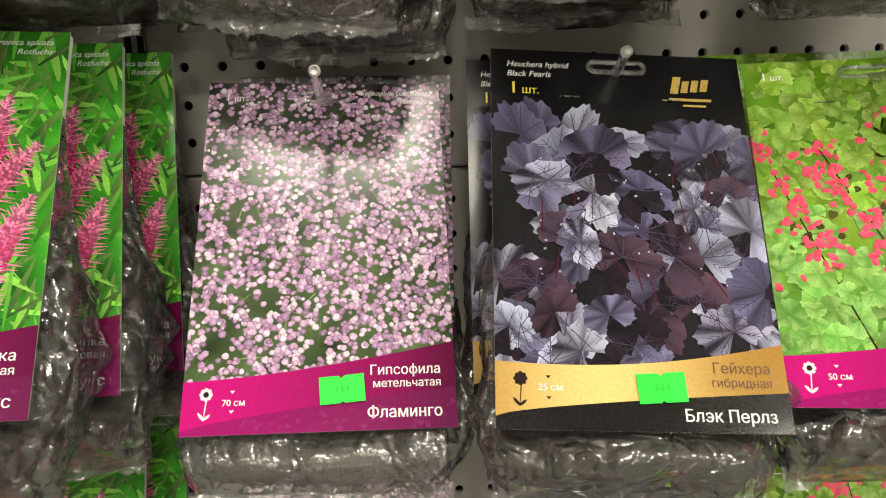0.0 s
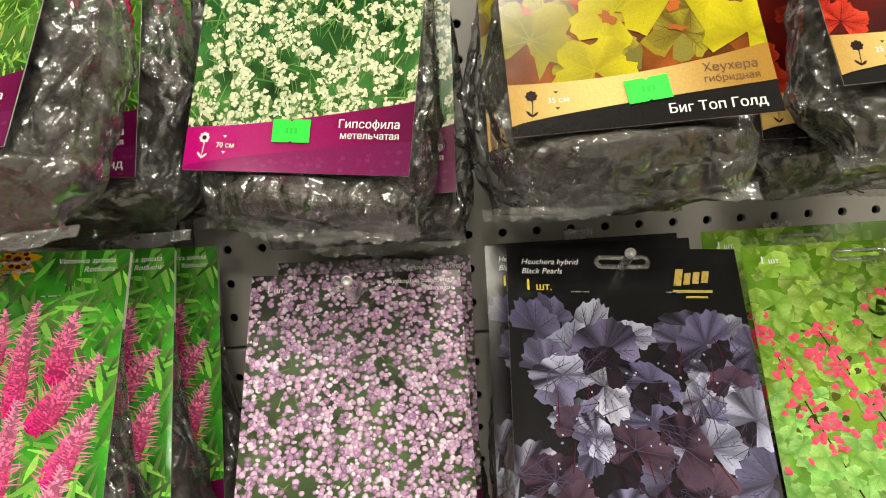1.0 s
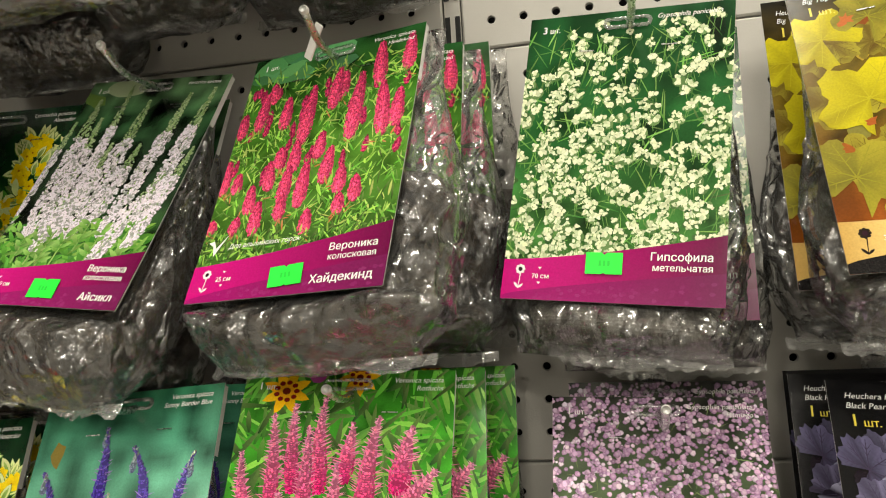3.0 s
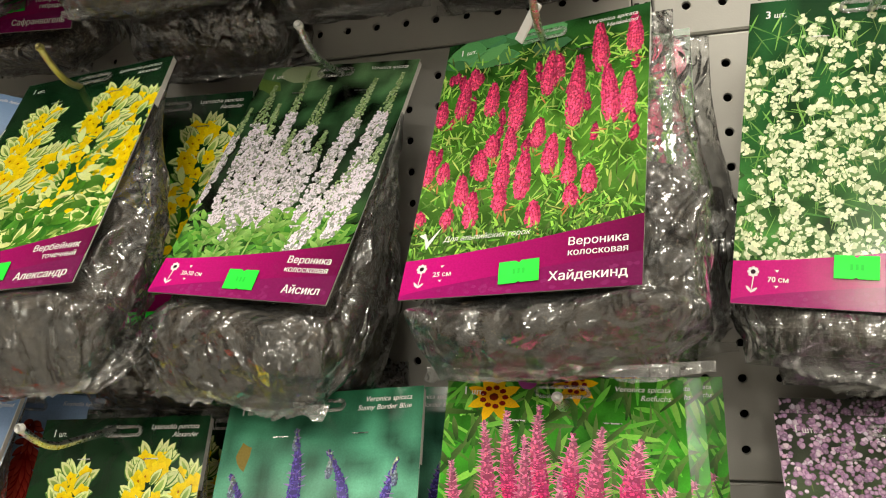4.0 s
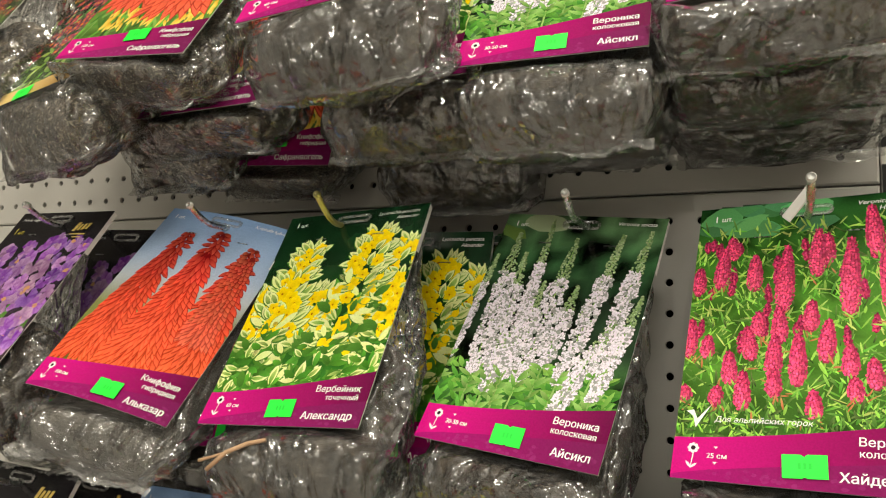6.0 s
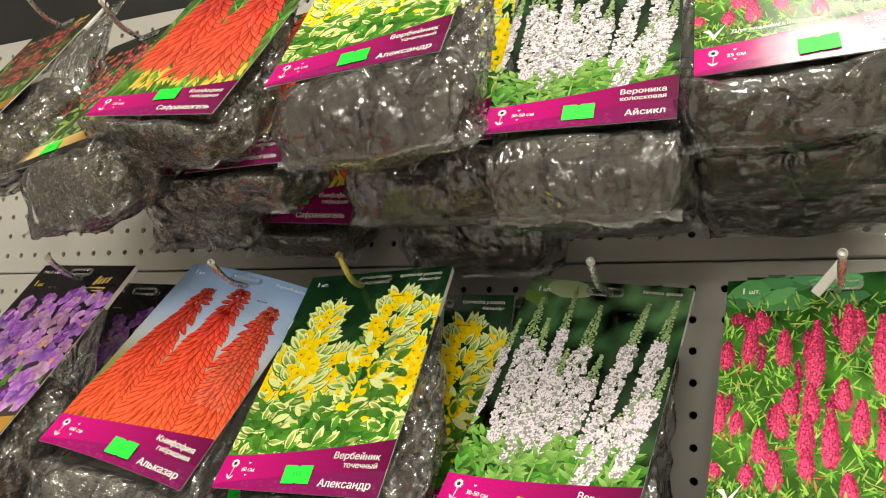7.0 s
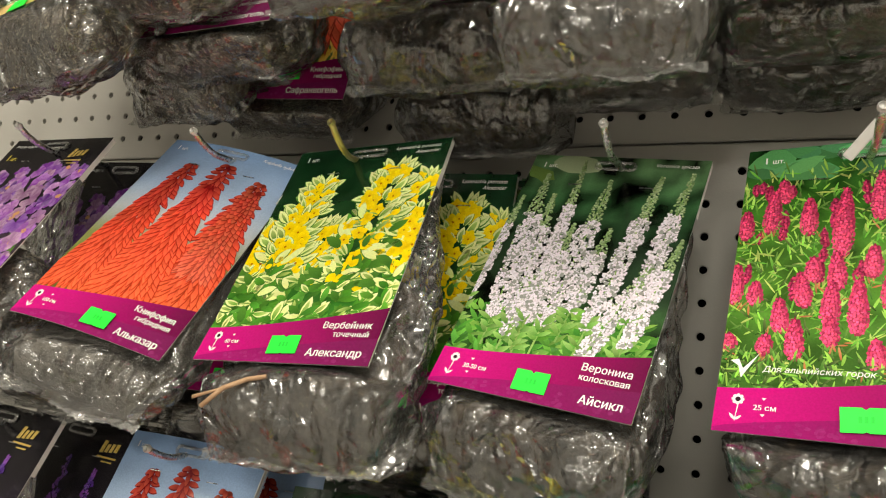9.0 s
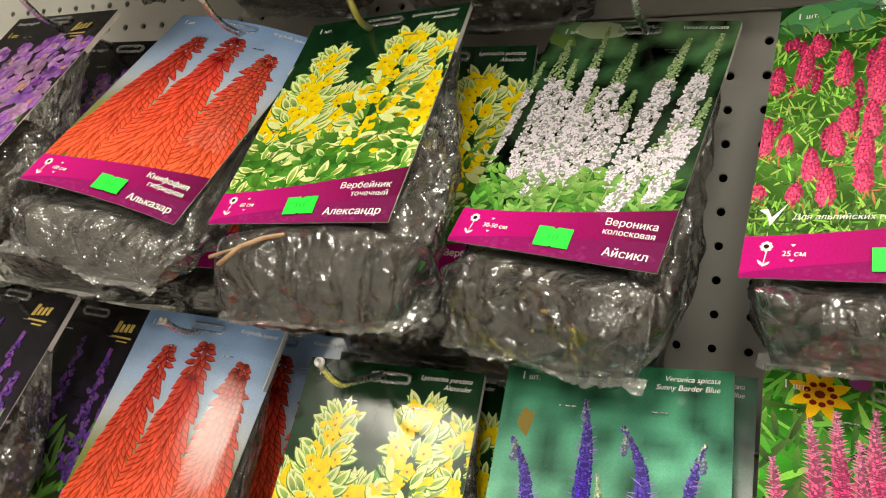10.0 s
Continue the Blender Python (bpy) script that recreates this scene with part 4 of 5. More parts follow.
def art_violet_spires(p):
    p.wash([(0.01, 0.009, 0.011), (0.012, 0.01, 0.014), srgb("#2a2233"), srgb("#2f3a24"), srgb("#3f5a2a")], spots=0.4)
    p.blades(60, 110, 168, [G1, G2, srgb("#5f8a4a")], (16, 34), (3, 6), 0.7)
    for x, y, length in ((30, 140, 100), (62, 146, 116), (96, 140, 104), (114, 150, 84), (14, 150, 84)):
        for j in range(60):
            t = j / 60
            half = 9 * (1 - t) ** 0.7 + 1
            c = p.tone(p.r.choice((srgb("#6a3aa0"), srgb("#8a4fb0"), srgb("#54308a"))), 0.25)
            p.ruffled(x + p.r.uniform(-half, half), y - t * length, p.r.uniform(3.4, 5.4) * (1.1 - 0.5 * t), p.r.uniform(-3, 3), c, mixed(c, (0.02, 0, 0.05), 0.5), mixed(c, (0.8, 0.7, 0.9), 0.3), 4, 0.2)
    p.gold_band()


def art_red_fans(p):
    p.wash([srgb("#2d4a24"), srgb("#3a5a28"), srgb("#4a6a2c"), srgb("#5a8030"), srgb("#3f5f28")], spots=0.5)
    p.blades(150, 60, 176, [G1, G2, srgb("#5f8f3a"), G4], (25, 60), (1.6, 4.4), 0.5)
    for _ in range(90):
        p.leaf(p.r.uniform(20, 128), p.r.uniform(124, 148), math.pi + p.r.uniform(-0.6, 0.6), p.r.uniform(8, 16), 3, srgb("#c8981c"), srgb("#f0d060"))
    p.torch(34, 4, 36, 100, 56, 0.6, 13, "#e8543c", k=1.6)
    p.torch(96, 0, 84, 112, 64, 0.6, 15, "#ee5a3e", k=1.7)
    p.magenta_band()


def art_plum_stars(p):
    p.wash([(0.012, 0.012, 0.01), srgb("#2d3a20"), srgb("#34482a"), srgb("#3f5a2c"), srgb("#3f5a2c")], spots=0.5)
    p.blades(90, 60, 168, [G1, srgb("#5f7f3a"), srgb("#8aa055")], (10, 26), (4, 8), 1.3)
    for _ in range(150):
        x, y = p.r.gauss(65, 30), p.r.uniform(22, 118)
        p.rosette(x, y, p.r.uniform(4, 6.4), 6, p.tone(srgb("#8f2a50"), 0.3), srgb("#d88a2a"), 0.28)
    p.gold_band()

# ---- lettering ----
from mathutils.geometry import delaunay_2d_cdt

LETTERS = {}


def lettering(body, size, mat, align="LEFT", slant=0.0, weight=0.0):
    """A line of type as a flat mesh."""
    key = (body, size, mat.name, align, slant, weight)
    if key not in LETTERS:
        data = bpy.data.curves.new("line", "FONT")
        data.body, data.size, data.align_x, data.shear, data.resolution_u = body, 1.0, align, slant, 4
        data.fill_mode = "NONE"
        ob = bpy.data.objects.new("line", data)
        scene.collection.objects.link(ob)
        bpy.context.view_layer.update()
        line = bpy.data.meshes.new_from_object(ob.evaluated_get(bpy.context.evaluated_depsgraph_get()))
        bpy.data.objects.remove(ob)
        flat = [v.co.xy for v in line.vertices]
        edges = [tuple(e.vertices) for e in line.edges]
        pts, _, tris, *_ = delaunay_2d_cdt(flat, edges, [], 0, 1e-5)
        # keep the triangles inside the strokes, by counting outline crossings to their right
        ends = np.array([(*flat[i], *flat[j]) for i, j in edges])

        def inked(f):
            cx, cy = sum(pts[k].x for k in f) / 3, sum(pts[k].y for k in f) / 3
            cut = ends[(ends[:, 1] > cy) != (ends[:, 3] > cy)]
            at = cut[:, 0] + (cy - cut[:, 1]) / (cut[:, 3] - cut[:, 1]) * (cut[:, 2] - cut[:, 0])
            return int((at > cx).sum()) % 2 == 1
        tris = [f for f in tris if inked(f)]
        me = mesh_from("line", [(p.x * size, p.y * size, 0) for p in pts], [tuple(f) for f in tris], mat)
        LETTERS[key] = me
    return LETTERS[key].copy()


def bars(widths, height, mat):
    """Illegible print as plain bars in a row."""
    verts, faces, x = [], [], 0.0
    for w in widths:
        b = len(verts)
        verts += [(x, 0, 0), (x + w, 0, 0), (x + w, height, 0), (x, height, 0)]
        faces.append((b, b + 1, b + 2, b + 3))
        x += w + height * 0.35
    return mesh_from("bars", verts, faces, mat)


def fold_height(x, y, bow, curl):
    """How far a point of the card, in metres from its upper middle, stands off the flat: the card bends in narrow flat facets,
    its sides falling back by bow, or its foot coming forward by curl."""
    u, v = ((x / 0.13) + 0.5) * FOLDS, -y / 0.19 * FOLDS
    t = u if bow else v
    n = min(FOLDS - 1, max(0, int(t)))

    def f(k):
        k = k / FOLDS
        return -bow * (2 * k - 1) ** 2 if bow else curl * k * k
    return f(n) + (f(n + 1) - f(n)) * (t - n)


def bowed(me, bow, curl):
    for v in me.vertices:
        v.co.z += fold_height(v.co.x * 0.99999, v.co.y * 0.99999, bow, curl)
    return me


def card_stock(bow, curl):
    n, t = FOLDS, 0.0005
    verts, faces = [], []
    for z in (-0.00006, -t):
        for j in range(n + 1):
            for i in range(n + 1):
                verts.append((-0.065 + 0.13 * i / n, -0.19 * j / n, z))
    m = (n + 1) * (n + 1)
    for j in range(n):
        for i in range(n):
            a = j * (n + 1) + i
            faces.append((a, a + n + 1, a + n + 2, a + 1))
            faces.append((m + a, m + a + 1, m + a + n + 2, m + a + n + 1))
    for i in range(n):
        a, b = i, n * (n + 1) + i
        faces += [(a, a + 1, m + a + 1, m + a), (b + 1, b, m + b, m + b + 1)]
        a, b = i * (n + 1), i * (n + 1) + n
        faces += [(a + n + 1, a, m + a, m + a + n + 1), (b, b + n + 1, m + b + n + 1, m + b)]
    return bowed(mesh_from("card", verts, faces, CARD_BACK), bow, curl)


# ---- bags ----
def swell(p, scale, seed):
    """Smooth random relief: a few plane waves of one scale."""
    r = np.random.RandomState(seed)
    out = np.zeros(p.shape[1:])
    for _ in range(7):
        k = r.normal(size=3)
        k *= scale * r.uniform(0.6, 1.5) / np.linalg.norm(k)
        out += np.sin(np.tensordot(k, p, 1) + r.uniform(0, 6.28))
    return out / 3.0


def pouch(name, seed, mat, half=0.066, length=0.206, depth=0.08, shrink=0.0, crease=True, s0=0.0, nu=152, nv=88, fat=0.012):
    """A pouch that swells below its card. The film is drawn into sharp-crested folds; the filling is lumpy."""
    step = lambda t: np.clip(t, 0, 1) ** 2 * (3 - 2 * np.clip(t, 0, 1))
    s, a = np.meshgrid(s0 + (1 - s0) * (np.arange(nv + 1) / nv) ** 0.75, 2 * np.pi * np.arange(nu) / nu, indexing="ij")
    y = -0.006 - s * length
    wide = half * (0.82 + 0.18 * step((s - 0.1) * 1.5)) * (1 - 0.16 * step((s - 0.86) / 0.14))
    low = np.maximum(0.0, (-y - 0.200) / (length - 0.194))
    front = -0.0022 + fat * step((-y - 0.186) / 0.016) - (fat + 0.5 * depth) * low ** 2.4
    back = -0.006 - depth * step(s / 0.6) + depth * 0.46 * np.maximum(0.0, (s - 0.76) / 0.24) ** 2
    mid, thick = (front + back) / 2, np.maximum(0.0008, (front - back) / 2)
    ca, sa = np.cos(a), np.sin(a)
    x = wide * np.sign(ca) * np.abs(ca) ** 0.62
    z = mid + thick * np.sign(sa) * np.abs(sa) ** 0.62
    at = np.array((x, y, z))
    grow = swell(at, 70, seed) * (0.0026 if crease else 0.0042) + swell(at, 190, seed + 1) * (0.0006 if crease else 0.0013)
    if crease:
        r = np.random.RandomState(seed + 7)
        around = 0.34
        q = a / (2 * np.pi) * around
        for k in range(64):
            cq, cy = r.uniform(0, around), -length * (0.25 + 0.8 * r.random_sample() ** 0.7)
            lean = r.normal(0, 0.5) if r.random_sample() < 0.65 else r.normal(1.25, 0.35)
            reach, w = r.uniform(0.025, 0.085), r.uniform(0.004, 0.012)
            high = w * r.uniform(0.35, 0.7) * (1 if r.random_sample() < 0.72 else -0.7)
            dq = (q - cq + around / 2) % around - around / 2
            along = dq * np.sin(lean) + (y - cy) * np.cos(lean)
            off = dq * np.cos(lean) - (y - cy) * np.sin(lean) + r.uniform(-4, 4) * along ** 2
            ease = np.clip(1 - (along / reach) ** 2, 0, 1)
            grow += high * np.clip(1 - np.abs(off) / (w * (0.35 + 0.65 * ease)), 0, 1) * ease
        pleat = np.abs(((x * 75 + 0.6 * swell(at, 60, seed + 3)) % 2) - 1)
        grow += 0.0035 * (pleat - 0.5) * step((s - 0.80) / 0.15)
    else:
        grow += swell(at, 420, seed + 2) * 0.0007
    grow *= (0.35 + 0.65 * s) * step(s * 5) * (1 - 0.4 * step((s - 0.95) / 0.05))
    x = x + ca * (grow - shrink)
    z = z + sa * (grow - shrink)
    y = y + np.where(s > 0.85, 0.0035 * swell(at, 55, seed + 5) * step((s - 0.85) / 0.15), 0)
    z = np.where((sa > 0) & (np.abs(x) < 0.068) & (y > -0.191), np.minimum(z, -0.0018 - shrink * 0.5), z)
    verts = np.stack((x, y, z), -1).reshape(-1, 3).tolist()
    faces = []
    for j in range(nv):
        for i in range(nu):
            b, c = j * nu + i, j * nu + (i + 1) % nu
            faces.append((b, c, c + nu, b + nu))
    faces.append(tuple(range(nu - 1, -1, -1)))
    faces.append(tuple(range(nv * nu, nv * nu + nu)))
    return mesh_from(name, verts, faces, mat, True)


def seal(seed, half=0.062, length=0.206, depth=0.08):
    """The welded foot of the bag: a thin, wavy, ragged strip."""
    rnd = random.Random(seed)
    verts, faces, n = [], [], 46
    for i in range(n + 1):
        u = i / n
        x = -half + 2 * half * u
        base = -0.52 * depth
        wave = 0.004 * noise.noise((x * 30, seed, 1.0))
        end = 0.009 + 0.007 * noise.noise((x * 25, seed + 4.0, 2.0)) + rnd.uniform(-0.0014, 0.0014)
        y0 = -0.001 - length - 0.004 * noise.noise((x * 30, seed, 0.5))
        verts += [(x, y0, base + wave * 0.4), (x, y0 - end * 0.5, base + wave), (x + rnd.uniform(-0.0006, 0.0006), y0 - end, base + wave * 1.8 + 0.002)]
        if i:
            b = 3 * (i - 1)
            faces += [(b, b + 1, b + 4, b + 3), (b + 1, b + 2, b + 5, b + 4)]
    return mesh_from("bag_seal", verts, faces, SEAL, True)


FILLS = {"peat": PEAT, "grit": GRIT, "cloth": CLOTH}
BAGS = {}


def bag_meshes(fill, seed, length, half):
    key = (fill, seed, length, half)
    if key not in BAGS:
        flat = fill == "cloth"
        d, fat = (0.036, 0.007) if flat else (0.052, 0.013)
        k = seed * 73 + int(length * 1000)
        BAGS[key] = (
            pouch("bag_film", k, FILM, depth=d, half=half, length=length, fat=fat),
            pouch("pouch_filling", k, FILLS[fill], depth=d, half=half - 0.0055, length=length - 0.006, shrink=0.0030, crease=False, s0=0.12 if flat else 0.5, nu=76, nv=60, fat=fat),
            seal(k, depth=d, length=length, half=half * 0.93))
    return BAGS[key]


# ---- packets ----
TAB_MESH, STAPLE, FLAP = None, box_mesh("staple", -0.005, -0.0003, 0, 0.005, 0.0003, 0.0005, STEEL), box_mesh("folded_edge", 0.0644, -0.046, -0.0040, 0.0650, -0.0015, -0.0004, CARD_BACK)


def tab_mesh():
    """A clear oblong hanging tab with a slot through it."""
    verts, faces, n = [], [], 28
    for k in range(n):
        a = 2 * math.pi * k / n
        sx = 0.0115 if math.cos(a) > 0 else -0.0115
        for r, z in ((0.0042, 0.0), (0.0038, 0.0009), (0.0019, 0.0009), (0.0016, 0.0)):
            verts.append((sx + r * math.cos(a), r * math.sin(a), z))
    for k in range(n):
        for s in range(3):
            a, b = 4 * k + s, 4 * ((k + 1) % n) + s
            faces.append((a, b, b + 1, a + 1))
    return mesh_from("hang_tab", verts, faces, TAB, True)


TAB_MESH = tab_mesh()


def sticker_mesh():
    w, h, q = 0.0108, 0.0064, 0.0008
    pts = [(-w, -h), (-q * 1.5, -h), (0, -h + q), (q * 1.5, -h), (w, -h), (w, h), (q * 2, h), (0, h - q * 1.6), (-q * 2, h), (-w, h)]
    n = len(pts)
    verts = [(x, y, 0.0003) for x, y in pts] + [(x, y, 0.0) for x, y in pts]
    faces = [tuple(range(n))] + [(k, n + k, n + (k + 1) % n, (k + 1) % n) for k in range(n)]
    return mesh_from("price_sticker", verts, faces, GREEN_PAPER)


STICKER = sticker_mesh()
DIGITS = bars((0.0014, 0.0014, 0.0014), 0.0032, DIM_INK)


def packet(art, seed, label, fill="peat", bow=0.0, curl=0.004, head=(), head_left=False, count="1", genus="", species="", sort="", tall="", slip=0.0, reach=0.212, half=0.068, lux=False, extra="", sticker=(66, 172, 4)):
    """A hanging plant packet: printed card, clear bag and its filling. Its origin is the card's upper edge."""
    thing = new("plant_packet")
    tagged(thing, label, "plant packet", "hanging plant packets")
    pic = Picture(seed, 0 if bow else 1)
    art(pic)
    top = 0.0002 + pic.k * INK_STEP
    card = part("card", card_stock(bow, curl), thing)
    part("picture", bowed(pic.mesh("picture"), bow, curl), card)
    part("folded_edge", FLAP, card, "white folded card edge")

    def line(body, x, y, size, mat, align="LEFT", slant=0.0, weight=0.0):
        me = lettering(body, size / 1000, mat, align, slant, weight)
        for v in me.vertices:
            v.co.x += x / 1000 - 0.065
            v.co.y -= y / 1000
            v.co.z += top
        if weight:
            # struck twice, a little apart, for a bold line
            bm = bmesh.new()
            bm.from_mesh(me)
            for v in bmesh.ops.duplicate(bm, geom=bm.verts[:] + bm.edges[:] + bm.faces[:])["geom"]:
                if isinstance(v, bmesh.types.BMVert):
                    v.co.x += weight * size / 1000
                    v.co.z += 0.00002
            bm.to_mesh(me)
            bm.free()
        part("lettering", bowed(me, bow, curl), card)

    for k, text in enumerate(head):
        if head_left:
            line(text, 8, 10.5 + 5.6 * k, 4.7, WHITE_INK, "LEFT", 0.25)
        else:
            line(text, 123, 8 + 5.2 * k, 4.5, WHITE_INK, "RIGHT", 0.25)
    cy = 26 if lux else 12
    line(count, 9, cy, 9.5 if lux else 7, YELLOW_INK if lux else WHITE_INK, weight=0.03)
    line("шт.", 15.5 if lux else 14, cy, 6 if lux else 4.8, YELLOW_INK if lux else WHITE_INK, weight=0.03)
    right = BROWN_INK if lux else WHITE_INK
    line(genus, 123, 164.5, 6.6, right, "RIGHT", 0, 0.02)
    line(species, 123, 170.5, 5.4, right, "RIGHT", 0, 0.02)
    line(sort, 123, 185.5 if lux else 184.5, 7.4, WHITE_INK, "RIGHT", 0, 0.03)
    line(tall, 18.5, 177 if not lux else 173.5, 4.2, WHITE_INK, weight=0.03)
    if extra:
        line(extra, 21, 155, 4.6, WHITE_INK, "LEFT", 0.2)
    if lux:
        # the range's mark, as plain golden strokes
        for x, y, w, h in ((92, 23, 4.2, 10), (97.5, 23, 3.6, 7), (102.5, 23, 3.6, 7), (107.5, 23, 3.8, 7), (91, 27, 22, 1.6), (98, 31, 12, 1.2)):
            me = bars((w / 1000,), h / 1000, GOLD_INK)
            for v in me.vertices:
                v.co.x += x / 1000 - 0.065 + v.co.y * 0.25
                v.co.y -= y / 1000 - 0.001 * (x - 91) * 0.12
                v.co.z += top
            part("emblem", bowed(me, bow, curl), card, "plain golden emblem strokes")
    sx, sy, turn = sticker
    z = bowed_height(sx, sy, bow, curl) + top + 0.0006
    st = part("price_sticker", STICKER, card, "neon green price sticker")
    st.matrix_basis = pose(sx / 1000 - 0.065, -sy / 1000, z, 0, 0, turn)
    dg = part("price_print", DIGITS, card, "faint price print")
    dg.matrix_basis = pose(sx / 1000 - 0.068, -sy / 1000 - 0.0016, z + 0.0005, 0, 0, turn)
    for x in (40, 92):
        s = part("staple", STAPLE, card, "thin steel staple")
        s.matrix_basis = pose(x / 1000 - 0.065, -0.027, bowed_height(x, 27, bow, curl) + top, 0, 0, seed % 5 - 2)
    t = part("hang_tab", TAB_MESH, card, "clear plastic hanging tab")
    t.matrix_basis = pose(0, -0.009, top + 0.0002)
    film, filling, foot = bag_meshes(fill, seed, reach, half)
    b = part("bag", film, thing, "crumpled clear plastic bag")
    part("bag_seal", foot, b, "ragged milky welded edge")
    b.location = (slip, 0, -1.5 * bow)
    soil = part("filling", filling, thing, {"peat": "dark damp peat", "grit": "coarse brown soil with pale grit", "cloth": "grey non-woven root pouch"}[fill])
    soil.location = (slip, 0, -1.5 * bow)
    return thing


def bowed_height(x, y, bow, curl):
    return fold_height((x - 65) / 1000, -y / 1000, bow, curl)


def hook(x, z, tip_y, tip_z, mat=STEEL, label="round zinc-plated steel peg hook", drop=0.0):
    """A wire peg hook: a plate on the panel and one prong with an upturned end."""
    thing = new("peg_hook")
    thing.location = (x, 0, z)
    tagged(thing, label, "hook", "peg hooks")
    part("plate", box_mesh("plate", -0.011, -0.0022, -0.012, 0.011, -0.0002, 0.014, STEEL, 0.0008), thing)
    reach, rise = -tip_y, tip_z - z
    path = [(0, -0.002, 0)]
    straight = reach - 0.032
    for k in range(9):
        t = k / 8
        path.append((0, -straight - 0.03 * t, rise * t ** 1.7))
    part("prong", tube_mesh("prong", path, 0.0024, mat), thing)
    end = path[-1]
    part("end_cap", tube_mesh("end_cap", [(0, end[1] + 0.001, end[2]), (0, end[1] - 0.0016, end[2] + 0.0004)], 0.0029, mat if mat is YELLOWED else WHITE_PLASTIC), thing, "pale rounded end cap")
    return thing


def hang(kind, x, y, z, rx, ry, rz, w=0.13, h=0.19, label="", shift=0.0):
    """Puts a packet with the middle of its upper edge there; the first one is the model itself."""
    m = pose(x, y, z, rx, ry, rz) @ Matrix.Diagonal((w / 0.13, h / 0.19, 1, 1))
    if kind["used"]:
        ob = copy_thing(kind["ob"], m)
    else:
        ob, kind["used"] = kind["ob"], True
        ob.matrix_basis = m
    if shift:
        for child in ob.children:
            if child.name.split(".")[0] in ("bag", "filling"):
                child.location.x += shift
    if label:
        tagged(ob, label)
    return ob


def model(*args, **keys):
    return {"ob": packet(*args, **keys), "used": False}


def root(parent, path, radius):
    """A dry root lying against the film."""
    pts = [Vector(p) for p in path]
    me = tube_mesh("root", pts, radius, ROOT, 8)
    for v in me.vertices:
        v.co += Vector((1, 1, 1)) * 0.0006 * noise.noise(v.co * 300)
    part("root", me, parent, "pale brown dry root")


HAY = model(art_red_spikes, 11, "glossy card of crimson veronica spikes on a clear peat bag", reach=0.216, half=0.077, slip=0.014, head=("Veronica spicata", "Heidekind"), genus="Вероника", species="колосковая", sort="Хайдекинд", tall="25 см", extra="Для альпийских горок", sticker=(68, 178, 3))
ICE = model(art_white_spikes, 12, "glossy card of white veronica spikes on a clear peat bag", reach=0.232, slip=0.004, head=("Veronica spicata",), genus="Вероника", species="колосковая", sort="Айсикл", tall="30-50 см", sticker=(66, 178, 0), curl=0.007)
ALEX = model(art_yellow_plumes, 13, "glossy card of yellow loosestrife on a clear peat bag", reach=0.235, slip=0.009, head=("Lysimachia punctata", "Alexander"), genus="Вербейник", species="точечный", sort="Александр", tall="60 см", sticker=(66, 177.5, 2))
ALC = model(art_torches, 14, "glossy card of three orange torch lilies on a gritty bag", reach=0.222, slip=0.005, fill="cloth", head=("Kniphofia hybrid",), genus="Книфофия", species="гибридная", sort="Альказар", tall="100 см", sticker=(72, 178, 0), bow=0.005)
GYP = model(art_white_cloud, 15, "glossy card of white gypsophila on a grey root pouch", slip=0.006, fill="cloth", count="3", genus="Гипсофила", species="метельчатая", tall="70 см", head=("Gypsophila paniculata",), sticker=(62, 167, 0), curl=0.003)
FLAM = model(art_pink_cloud, 16, "glossy card of pink gypsophila flowers on a clear bag", fill="cloth", genus="Гипсофила", species="метельчатая", sort="Фламинго", tall="70 см", head=("Gypsophila paniculata", "Flamingo"), sticker=(75, 171, 4), curl=0.002)
PEARL = model(art_black_leaves, 17, "glossy black card of dark silvery heuchera leaves on a bag", lux=True, head=("Heuchera hybrid", "Black Pearls"), head_left=True, genus="Гейхера", species="гибридная", sort="Блэк Перлз", tall="25 см", sticker=(73, 171.5, 4), curl=0.004)
CORAL = model(art_coral_bells, 18, "glossy card of coral red heuchera flowers on a peat bag", genus="Гейхера", species="гибридная", tall="50 см")
GOLD = model(art_yellow_leaves, 19, "glossy card of yellow heuchera leaves on a peat bag", slip=-0.006, lux=True, head=("Heuchera hybrid", "Big Top Gold"), head_left=True, genus="Хеухера", species="гибридная", sort="Биг Топ Голд", tall="35 см", sticker=(68, 171.5, 5))
RED = model(art_red_blooms, 20, "glossy card of red blooms with a golden band on a bag", lux=True, tall="25 см")
FOX = model(art_pink_spikes, 21, "glossy card of bright pink veronica spikes on a peat bag", reach=0.222, slip=0.005, head=("Veronica spicata", "Rotfuchs"), genus="Вероника", species="колосковая", sort="Ротфукс", tall="30 см")
BLUE = model(art_blue_spikes, 22, "glossy card of violet-blue veronica spikes on a peat bag", head=("Veronica spicata", "Sunny Border Blue"), genus="Вероника", species="колосковая", tall="40 см")
LILAC = model(art_lilac_blooms, 23, "glossy black card of lilac phlox blooms on a gritty bag", fill="grit", lux=True, head=("Primula vulgaris",), head_left=True)
VIOLET = model(art_violet_spires, 24, "glossy black card of violet flower spires on a peat bag", lux=True, head_left=True)
FAN = model(art_red_fans, 25, "glossy card of red and yellow torch lilies on a gritty bag", reach=0.204, fill="grit", head=("Kniphofia hybrid",), genus="Книфофия", species="гибридная", sort="Сафранвогель", tall="100 см", sticker=(71, 166, 4))
PLUM = model(art_plum_stars, 26, "glossy card of plum star flowers on a bag of gritty soil", fill="grit", reach=0.234, half=0.06, lux=True)


